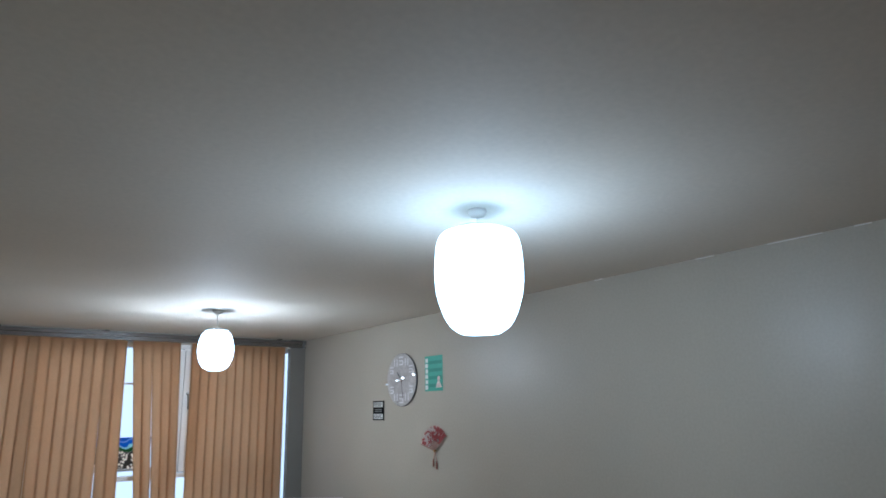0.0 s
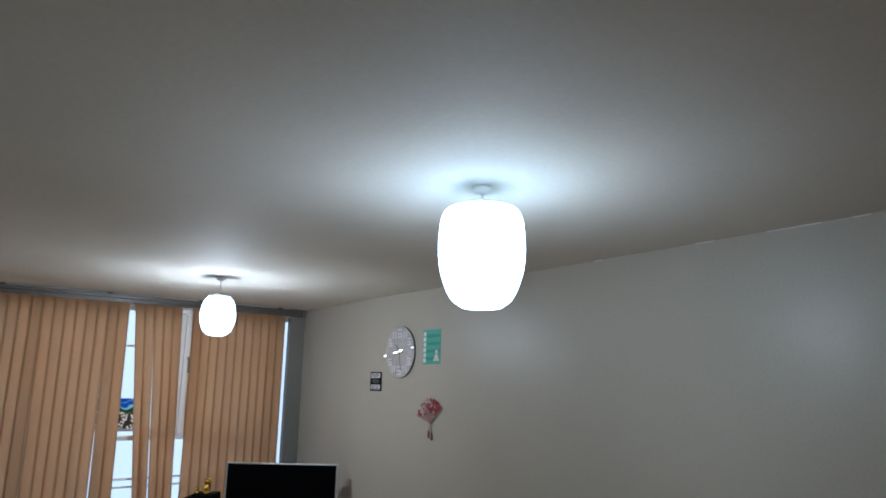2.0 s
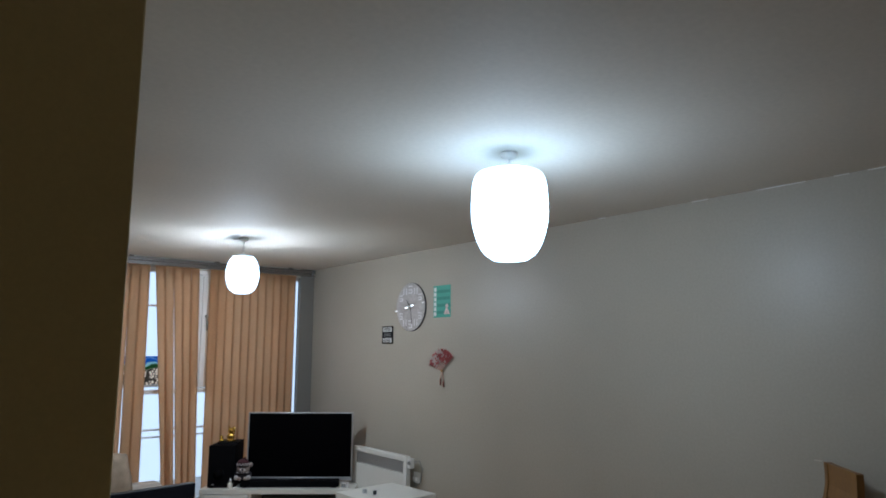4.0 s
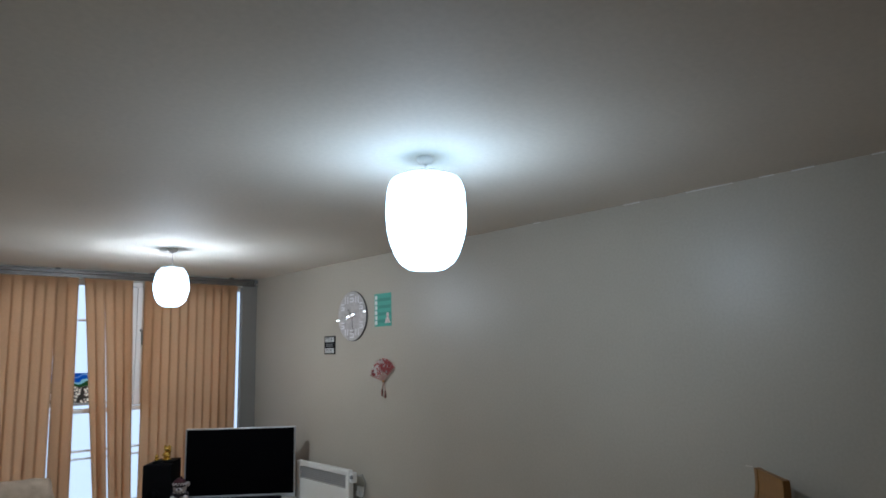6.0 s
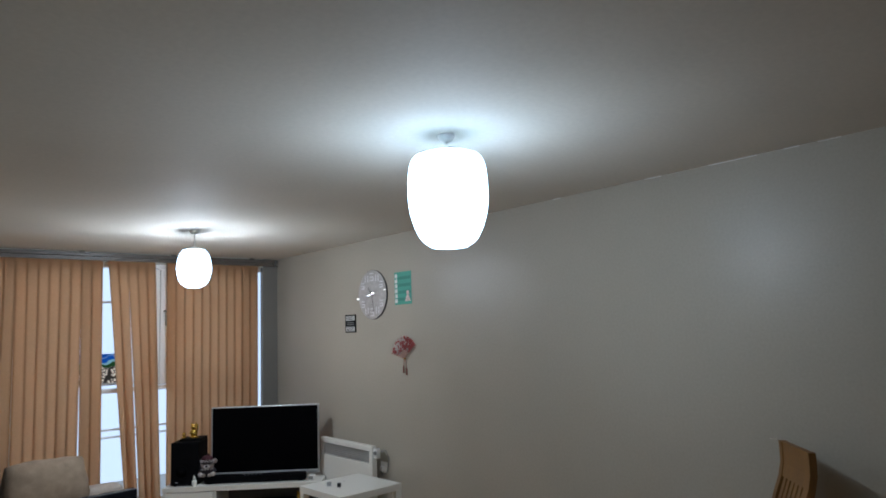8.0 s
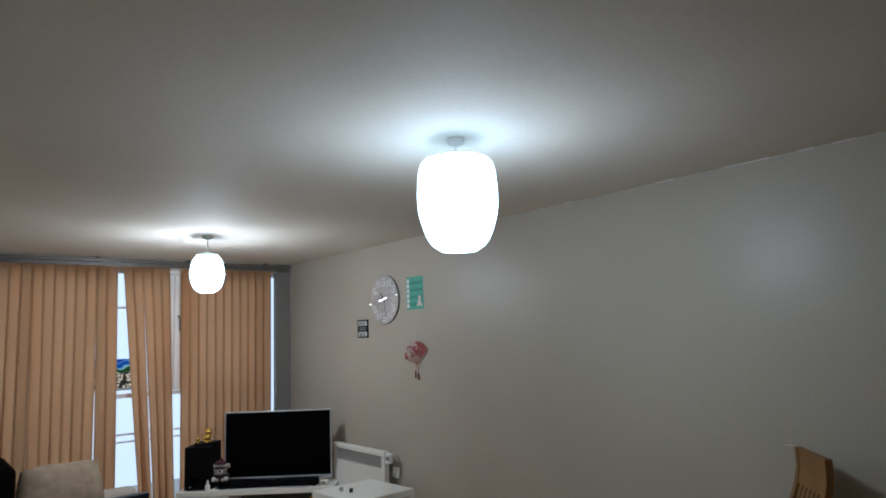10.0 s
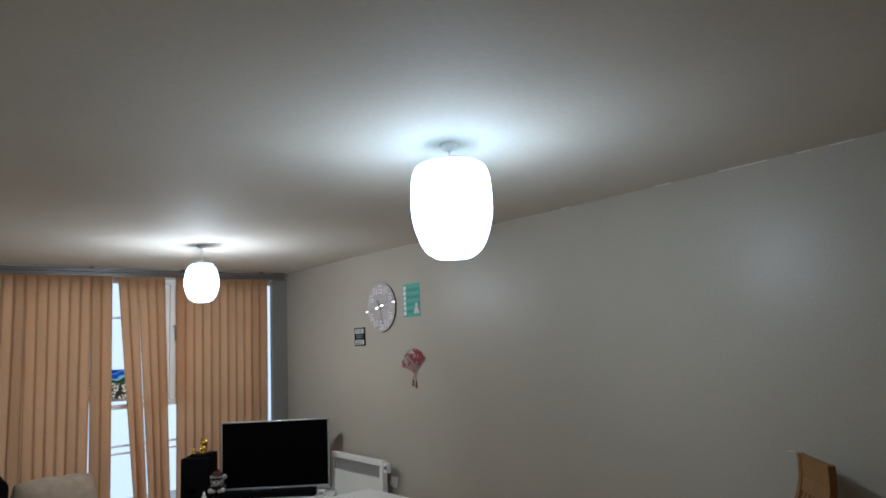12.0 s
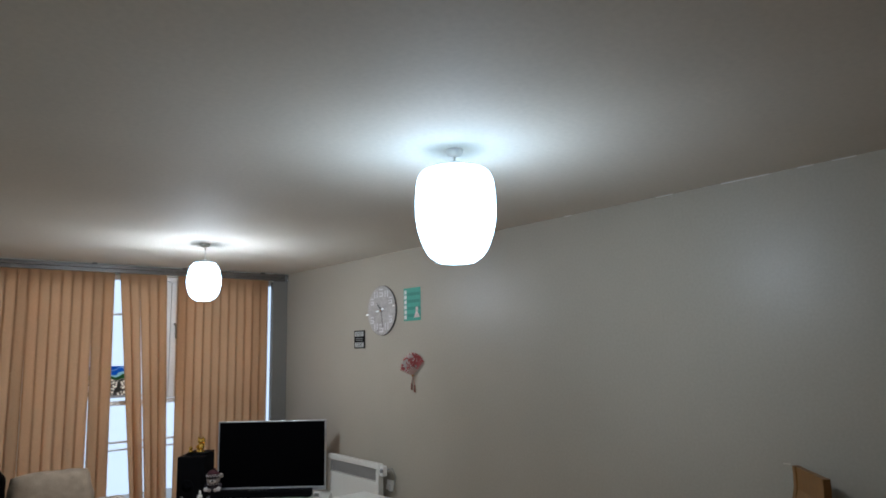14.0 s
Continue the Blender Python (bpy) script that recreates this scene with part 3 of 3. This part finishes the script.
part_ball = thing("toy_ball", "red toy ball on the floor beneath the side table", "ball", pose(-0.47, -1.87, 0.0))
part("shell", ball(bmesh.new(), (0, 0, 0.05), 0.05), mat("red_plastic", (0.4, 0.03, 0.03), 0.4, 0.1, 10, 100, 0.05), part_ball, smooth=True)

# ---- panel heater ----
HX = -0.12
heat = thing("panel_heater", "white electric panel heater with a grey top grille", "heater")
hb = box(boxed(HX, HX + 0.05, -2.25, -1.42, 0.615, 0.66, 0.008), HX, HX + 0.05, -2.25, -2.205, 0.17, 0.6145, 0.006)
box(hb, HX, HX + 0.05, -1.465, -1.42, 0.17, 0.6145, 0.006)
part("casing", hb, M_GLOSSW, heat)
part("front_panel", boxed(HX + 0.003, HX + 0.048, -2.204, -1.466, 0.17, 0.515, 0.004), M_GLOSSW, heat)
gr = part("grille", boxed(HX + 0.03, HX + 0.045, -2.204, -1.466, 0.516, 0.614), M_LOUVRE, heat, "recessed grey air grille")
for k in range(6):
    z = 0.522 + 0.0155 * k
    part("louvre", boxed(HX + 0.012, HX + 0.029, -2.203, -1.467, z, z + 0.007, 0.001), M_LOUVRE, gr)
ctl = part("control_box", boxed(HX + 0.012, HX + 0.055, -2.296, -2.252, 0.565, 0.645, 0.006), M_UPVC, heat, "white thermostat box")
part("dial", lathe(bmesh.new(), [(0.016, 0.0), (0.014, 0.012), (0.004, 0.013)], 16, pose(HX + 0.012, -2.285, 0.61, 0, -90)), M_GREY, ctl)
for y in (-1.58, -2.06):
    part("foot", boxed(HX - 0.06, HX + 0.10, y - 0.02, y + 0.02, 0.0, 0.05, 0.006), M_UPVC, heat)
    part("post", boxed(HX + 0.008, HX + 0.04, y - 0.012, y + 0.012, 0.05, 0.1695), M_UPVC, heat)
part("cable", tube(bmesh.new(), [(HX + 0.04, -2.316, 0.62), (-0.05, -2.345, 0.63), (-0.02, -2.35, 0.56), (-0.02, -2.32, 0.45), (-0.028, -2.26, 0.415), (-0.03, -2.25, 0.449)], 0.004), M_GREY, heat, smooth=True)
sk = thing("wall_socket", "white wall socket with a plug in it", "socket")
part("plate", boxed(-0.009, -0.0005, -2.30, -2.21, 0.435, 0.523, 0.003), M_UPVC, sk)
part("plug", boxed(-0.035, -0.0095, -2.272, -2.230, 0.45, 0.49, 0.006), M_UPVC, sk)

# ---- on the long wall ----
CY, CZ, CR = -2.152, 1.913, 0.213
TO_WALL = pose(-0.001, CY, CZ) @ Matrix(((0, 0, -1, 0), (-1, 0, 0, 0), (0, 1, 0, 0), (0, 0, 0, 1)))
clock = thing("wall_clock", "round silver wall clock with a mirrored grey face", "clock", TO_WALL @ Matrix.Diagonal((1, 1, 0.65, 1)))
M_FACE = mat("frosted_mirror", (0.50, 0.485, 0.475), 0.3, 0.14, 11, 60, 0.03, metal=0.3)
M_NUM = mat("silver_numeral", (0.78, 0.78, 0.80), 0.3, 0.05, 20, 100, 0.02, metal=0.3)
M_STUD = mat("satin_silver", (0.95, 0.95, 0.95), 0.30, 0.01, 20, 100, 0.0, metal=1.0)
M_RIM = mat("dark_rim", (0.10, 0.10, 0.105), 0.3, 0.05, 20, 100, 0.0, metal=0.6)
part("case", lathe(bmesh.new(), [(CR - 0.01, 0.0), (CR, 0.004), (CR, 0.020), (CR - 0.002, 0.022)], 56), M_RIM, clock, "dark metal rim", True)
part("face", lathe(bmesh.new(), [(CR - 0.0025, 0.0222), (CR - 0.0035, 0.0245), (0.002, 0.0250)], 56), M_FACE, clock)
for k in range(12):
    a = radians(30 * k)
    w, h, rad = (0.05, 0.058, 0.16) if k % 3 else (0.058, 0.07, 0.152)
    if k in (3, 9):
        continue
    mm = pose(rad * math.sin(a), rad * math.cos(a), 0.0253)
    nb = bmesh.new()
    if k % 2:
        box(nb, -w / 2, -w / 2 + 0.013, -h / 2, h / 2, 0, 0.003, 0.001, 1)
        box(nb, w / 2 - 0.013, w / 2, -h / 2, h / 2, 0, 0.003, 0.001, 1)
    else:
        for z0, z1 in ((-h / 2, -h / 2 + 0.011), (-0.005, 0.005), (h / 2 - 0.011, h / 2)):
            box(nb, -w / 2, w / 2, z0, z1, 0, 0.003, 0.001, 1)
        box(nb, w / 2 - 0.012, w / 2, -h / 2 + 0.0112, -0.0052, 0, 0.003)
    part("numeral", nb, M_NUM, clock, m=mm)
# studs added for the clock's glints, tilted to mirror the far lamp
for x, y in ((-0.2, -0.03), (0.2, 0.03)):
    part("stud", boxed(-0.015, 0.015, -0.0065, 0.0065, -0.003, 0.003, 0.0025), M_STUD, clock, "silver stud slanted to throw a lamp glint", m=pose(x, y, 0.042, 0, 34.5, 8))
part("minute_hand", boxed(-0.0028, 0.0028, -0.03, 0.15, 0.0285, 0.0300), M_BLACK, clock, m=pose(0, 0, 0, 0, 0, 190))
part("hour_hand", boxed(-0.0035, 0.0035, -0.02, 0.085, 0.0305, 0.0320), M_BLACK, clock, m=pose(0, 0, 0, 0, 0, 42))
for x, y in ((-0.036, -0.006), (0.04, 0.01)):
    part("stud", boxed(-0.015, 0.015, -0.0065, 0.0065, -0.003, 0.003, 0.0025), M_STUD, clock, "silver stud slanted to throw a lamp glint", m=pose(x, y, 0.049, 0, 34.5, 8))
part("hub", lathe(bmesh.new(), [(0.012, 0.025), (0.012, 0.036), (0.006, 0.038)], 18), M_CHROME, clock)


def wall_at(y, z):
    """A flat frame on the long wall: x runs to the picture's right, y up, z into the room."""
    return pose(-0.001, y, z) @ Matrix(((0, 0, -1, 0), (-1, 0, 0, 0), (0, 1, 0, 0), (0, 0, 0, 1)))


plq = thing("framed_sign", "small black framed sign with rows of pale writing", "sign", wall_at(-1.70, 1.593))
M_SIGNW = mat("sign_white", (0.62, 0.62, 0.60), 0.5, 0.05, 20, 100, 0.0)
part("board", boxed(0, 0.172, 0, 0.16, 0, 0.008, 0.001), M_BLACK, plq)
part("panel", boxed(0.015, 0.157, 0.108, 0.148, 0.0082, 0.0092), M_SIGNW, plq)
part("panel", boxed(0.015, 0.157, 0.012, 0.052, 0.0082, 0.0092), M_SIGNW, plq)
for y in (0.140, 0.129, 0.118, 0.043, 0.032, 0.021):
    part("writing_bar", boxed(0.025, 0.147 if int(y * 1000) % 2 else 0.135, y - 0.003, y + 0.002, 0.0094, 0.0098), M_BLACK, plq)
for y in (0.072, 0.088):
    part("writing_bar", boxed(0.03, 0.142, y - 0.003, y + 0.003, 0.0082, 0.0086), M_GREY, plq)

pst = thing("green_poster", "green striped paper poster with pale blocks along one side", "poster", wall_at(-2.462, 1.808))
M_TEAL = mat("green_paper", (0.06, 0.36, 0.27), 0.55, 0.05, 8, 80, 0.03)
M_TEAL2 = mat("dark_green_band", (0.03, 0.25, 0.19), 0.55, 0.05, 8, 80, 0.03)
M_PAPER = mat("white_paper", (0.70, 0.74, 0.72), 0.6, 0.04, 20, 80, 0.02)
part("sheet", boxed(0, 0.228, 0, 0.268, 0, 0.0015), M_TEAL, pst)
for k in range(4):
    part("stripe", boxed(0.05, 0.22, 0.03 + 0.058 * k, 0.055 + 0.058 * k, 0.0017, 0.0022), M_TEAL2, pst)
for k in range(6):
    part("writing_bar", boxed(0.006 + 0.004 * (k % 2), 0.040, 0.014 + 0.041 * k, 0.046 + 0.041 * k, 0.0017, 0.0024), M_PAPER, pst)
M_PINKISH = mat("pinkish_print", (0.66, 0.55, 0.52), 0.6, 0.2, 40, 120, 0.02)
part("figure", lathe(lathe(bmesh.new(), [(0.046, 0.0), (0.044, 0.0008)], 3, pose(0.178, 0.048, 0.0025, rz=90)), [(0.018, 0.0), (0.017, 0.0008)], 14, pose(0.180, 0.092, 0.0034)), M_PINKISH, pst, "plain pale pinkish shape")

# folding fan, pleated leaf on thin ribs, with two tassels
fan = thing("folding_fan", "red and white paper folding fan with two tassels", "fan", wall_at(-2.588, 1.372))
m_leaf = mat("red_fan_paper", (0.40, 0.05, 0.05), 0.7, 0.1, 14, 120, 0.05)
ntl = m_leaf.node_tree
tcl, vor = ntl.nodes.new("ShaderNodeTexCoord"), ntl.nodes.new("ShaderNodeTexNoise")
vor.inputs["Scale"].default_value, vor.inputs["Detail"].default_value = 42, 2
ntl.links.new(tcl.outputs["Object"], vor.inputs["Vector"])
sepl, addl = ntl.nodes.new("ShaderNodeSeparateXYZ"), ntl.nodes.new("ShaderNodeMath")
ntl.links.new(tcl.outputs["Object"], sepl.inputs[0])
addl.operation, addl.inputs[1].default_value = "MULTIPLY_ADD", -0.7
ntl.links.new(sepl.outputs[0], addl.inputs[0])
ntl.links.new(vor.outputs[0], addl.inputs[2])
rpl = ntl.nodes.new("ShaderNodeValToRGB")
rpl.color_ramp.elements[0].position, rpl.color_ramp.elements[0].color = 0.55, (0.46, 0.09, 0.09, 1)
rpl.color_ramp.elements[1].position, rpl.color_ramp.elements[1].color = 0.60, (0.68, 0.60, 0.56, 1)
ntl.links.new(addl.outputs[0], rpl.inputs[0])
ntl.links.new(rpl.outputs[0], ntl.nodes["Principled BSDF"].inputs["Base Color"])
A0, A1, N = radians(166), radians(37), 30
bm = bmesh.new()
inner, outer = [], []
for k in range(N + 1):
    a = A0 + (A1 - A0) * k / N
    zz = 0.006 + (0.005 if k % 2 else 0.0)
    inner.append(bm.verts.new((0.065 * math.cos(a), 0.065 * math.sin(a), zz)))
    outer.append(bm.verts.new((0.179 * math.cos(a), 0.179 * math.sin(a), zz)))
for k in range(N):
    bm.faces.new((inner[k], inner[k + 1], outer[k + 1], outer[k]))
bmesh.ops.solidify(bm, geom=bm.faces[:], thickness=0.0008)
part("leaf", bm, m_leaf, fan, "pleated red paper with white blossom")
m_rib = mat("fan_rib_wood", (0.30, 0.17, 0.14), 0.5, 0.1, 20, 100, 0.05)
for k in range(11):
    a = math.degrees(A0 + (A1 - A0) * k / 10)
    part("rib", boxed(-0.012, 0.075 if 0 < k < 10 else 0.179, -0.004, 0.004, 0.0125, 0.0138), m_rib, fan, m=pose(0, 0, 0.0008 * (k % 2), 0, 0, a))
part("pivot", lathe(bmesh.new(), [(0.007, 0.0), (0.007, 0.017), (0.004, 0.018)], 14), M_GOLD, fan)
for x, l in ((-0.022, 0.115), (0.018, 0.13)):
    tas = part("tassel", lathe(bmesh.new(), [(0.0065, -l), (0.006, -l + 0.04), (0.003, -l + 0.055)], 12, pose(x, 0, 0.008, -90) @ pose(0, 0, 0, 0, 0, 0)), mat("tassel_thread", (0.26, 0.10, 0.08), 0.9, 0.2, 60, 300, 0.3), fan, "dark red tassel", True)
    tas.matrix_basis = Matrix.Identity(4)
    part("string", tube(bmesh.new(), [(0, 0, 0.01), (x, -l + 0.056, 0.008)], 0.0028, 6), mat("string_thread", (0.5, 0.3, 0.25), 0.9), fan)

# broken bead of filler along the joint of wall and ceiling
bm = bmesh.new()
for y0, y1 in ((-4.87, -4.975), (-5.25, -5.50), (-5.63, -5.70), (-5.78, -5.88), (-6.11, -6.19), (-6.5, -6.58), (-4.2, -4.26)):
    box(bm, -0.004, -0.0005, y1, y0, CEIL - 0.0045, CEIL - 0.0005, 0.001, 1)
solid("trim", bm, M_UPVC, "broken white filler bead along the ceiling joint", "trim", "structure")

# thin pale mark on the wall, built as two raised strips
solid("wall_mark", box(boxed(-0.006, -0.0005, -5.472, -5.440, 1.026, 1.030, 0.001), -0.010, -0.0062, -5.458, -5.454, 1.0265, 1.0295), M_SKIRT, "small pale raised mark on the long wall", "hook")

# ---- sofa by the window ----
sofa = thing("sofa", "dark brown leather sofa with a pale throw on its seat", "sofa")
part("backrest", boxed(-2.86, -2.57, -1.40, -0.75, 0.12, 0.80, 0.06, 4), M_LEATHER, sofa, smooth=True)
part("seat", boxed(-2.565, -1.66, -1.40, -0.95, 0.1, 0.39, 0.05, 4), M_LEATHER, sofa, smooth=True)
part("armrest", boxed(-2.565, -1.66, -0.945, -0.75, 0.1, 0.44, 0.05, 4), M_THROW, sofa, "armrest under a pale cover", True)
for x in (-2.82, -1.75):
    for y in (-1.32, -0.82):
        part("foot", boxed(x, x + 0.05, y - 0.025, y + 0.025, 0.0, 0.11, 0.004), M_BLACK, sofa)
bm = bmesh.new()
NX, NY = 20, 18
g = []
for i in range(NX + 1):
    row = []
    for j in range(NY + 1):
        u, v = i / NX, j / NY
        x, y = -2.54 + 0.94 * u, -1.45 + 0.49 * v
        z = 0.402 + 0.010 * noise.noise(Vector((x * 6, y * 6, 0)))
        if x > -1.65:
            z -= (x + 1.65) * 5.0
        if y < -1.41:
            z -= (-1.41 - y) * 6.0
        row.append(bm.verts.new((min(x, -1.645 + 0.006 * math.sin(30 * y)), max(y, -1.413 - 0.006 * abs(math.sin(25 * x))), z)))
    g.append(row)
for i in range(NX):
    for j in range(NY):
        bm.faces.new((g[i][j], g[i + 1][j], g[i + 1][j + 1], g[i][j + 1]))
bmesh.ops.solidify(bm, geom=bm.faces[:], thickness=-0.006)
solid("throw", bm, M_THROW, "pale beige throw spread over the sofa seat", "throw", smooth=True)


def cushion(m, w, h, d, label):
    bm = bmesh.new()
    bmesh.ops.create_cube(bm, size=1.0)
    bmesh.ops.subdivide_edges(bm, edges=bm.edges[:], cuts=11, use_grid_fill=True)
    for v in bm.verts:
        u, t, s = v.co.x * 2, v.co.z * 2, v.co.y * 2
        puff = (1 - abs(u) ** 3) * (1 - abs(t) ** 3)
        v.co = Vector((u * w / 2 * (1 - 0.06 * t * t - 0.06 * t), s * d / 2 * (0.12 + 0.88 * puff ** 0.6), t * h / 2 * (1 - 0.10 * u * u * abs(u))))
        n = noise.noise(v.co * 14)
        v.co += v.co.normalized() * (0.014 * n + 0.004 * noise.noise(v.co * 45))
        v.co.z += h / 2
    return solid("cushion", bm, M_CUSHION, label, "cushion", m=m, smooth=True)


cushion(pose(-2.27, -1.26, 0.405, -12, 0, 8), 0.57, 0.35, 0.2, "fluffy beige cushion on the sofa")


# ---- dining corner ----
def cross_chair(m):
    c = thing("dining_chair", "black wooden dining chair with a crossed back", "chair", m)
    part("seat", boxed(-0.2, 0.2, 0.02, 0.42, 0.42, 0.445, 0.008), M_DARKWOOD, c)
    for sx in (-1, 1):
        part("back_post", boxed(sx * 0.19 - 0.02, sx * 0.19 + 0.02, -0.02, 0.015, 0.0, 0.897, 0.004), M_DARKWOOD, c)
        part("leg", boxed(sx * 0.18 - 0.018, sx * 0.18 + 0.018, 0.375, 0.411, 0.0, 0.4195, 0.003), M_DARKWOOD, c)
        part("cross_bar", boxed(-0.245, 0.245, -0.012 + 0.004 * sx, -0.006 + 0.004 * sx, -0.016, 0.016, 0.001), M_DARKWOOD, c, m=pose(0, 0, 0.66, 0, sx * 44, 0))
    part("top_rail", boxed(-0.212, 0.212, -0.024, 0.019, 0.832, 0.90, 0.005), M_DARKWOOD, c)
    part("lower_rail", boxed(-0.169, 0.169, -0.016, 0.01, 0.47, 0.51, 0.003), M_DARKWOOD, c)
    part("apron", boxed(-0.16, 0.16, 0.385, 0.405, 0.36, 0.4195), M_DARKWOOD, c)
    return c


first_chair = tagged(cross_chair(pose(-2.50, -3.485, 0, rz=180 + 6)), group="dining chairs")
copy_thing(first_chair, pose(-2.945, -3.38, 0, rz=178))
dt = thing("dining_table", "small dark dining table under the laptop", "table", pose(-2.40, -4.46, 0))
part("tabletop", boxed(-0.42, 0.30, -0.36, 0.40, 0.685, 0.715, 0.004), M_DARKWOOD, dt)
for sx in (-0.39, 0.25):
    for sy in (-0.33, 0.35):
        part("leg", boxed(sx - 0.0, sx + 0.05, sy - 0.02, sy + 0.03, 0.0, 0.6845, 0.003), M_DARKWOOD, dt)
lap = thing("laptop", "open black laptop with a dim blue-grey screen", "laptop", pose(-2.395, -4.32, 0.715, rz=-2))
M_LCD = glow("laptop_screen", (0.16, 0.23, 0.34), 0.09)
M_LCD.node_tree.nodes["Principled BSDF"].inputs["Base Color"].default_value = (0.01, 0.01, 0.012, 1)
M_LCD.node_tree.nodes["Principled BSDF"].inputs["Roughness"].default_value = 0.35
part("base", boxed(-0.19, 0.19, -0.26, -0.005, 0.004, 0.02, 0.004), M_BLACK, lap)
part("keyboard", boxed(-0.16, 0.16, -0.13, -0.03, 0.0202, 0.0215), M_BLACKGLOSS, lap)
lid = part("lid", boxed(-0.19, 0.19, -0.004, 0.004, 0.0, 0.222, 0.003), M_BLACK, lap, m=pose(0, 0.0, 0.018, -14))
part("screen", boxed(-0.176, 0.176, -0.0052, -0.0042, 0.02, 0.208), M_LCD, lid, "dim blue-grey display")
for x in (-0.15, 0.15):
    part("foot", boxed(x - 0.02, x + 0.02, -0.24, -0.02, 0.0, 0.0038), M_BLACK, lap)

# pine chair against the long wall

WC = Matrix.Translation((-0.175, -5.622, 0)) @ Matrix.Rotation(math.atan2(0.687, 0.727), 4, "Z")
wc = thing("wooden_chair", "honey-coloured wooden chair with a curved slatted back", "chair", WC)
PROFILE = [(0, 0.100, 0.46), (0, 0.092, 0.60), (0, 0.071, 0.70), (0, 0.039, 0.80), (0, 0.009, 0.88), (0, -0.004, 0.94), (0, -0.006, 1.0), (0, -0.005, 1.035)]
for sx in (-1, 1):
    bm = sweep(bmesh.new(), PROFILE, 0.032, 0.03)
    part("back_post", bm, M_PINE, wc, m=Matrix.Translation((sx * 0.142, 0, 0)))
    part("rear_leg", boxed(sx * 0.142 - 0.018, sx * 0.142 + 0.018, 0.081, 0.119, 0.0, 0.459, 0.003), M_PINE, wc)
    part("front_leg", boxed(sx * 0.175 - 0.018, sx * 0.175 + 0.018, 0.46, 0.496, 0.0, 0.429, 0.003), M_PINE, wc)
part("top_rail", sweep(bmesh.new(), PROFILE[4:], 0.2495, 0.022), M_PINE, wc)
part("seat", boxed(-0.2, 0.2, 0.14, 0.5, 0.43, 0.46, 0.008), M_PINE, wc)
for k in range(6):
    x = -0.1025 + 0.041 * k
    part("slat", sweep(bmesh.new(), [(0, p[1], p[2] - 0.002) for p in PROFILE[:5]], 0.028, 0.014), M_PINE, wc, m=Matrix.Translation((x, 0, 0)))
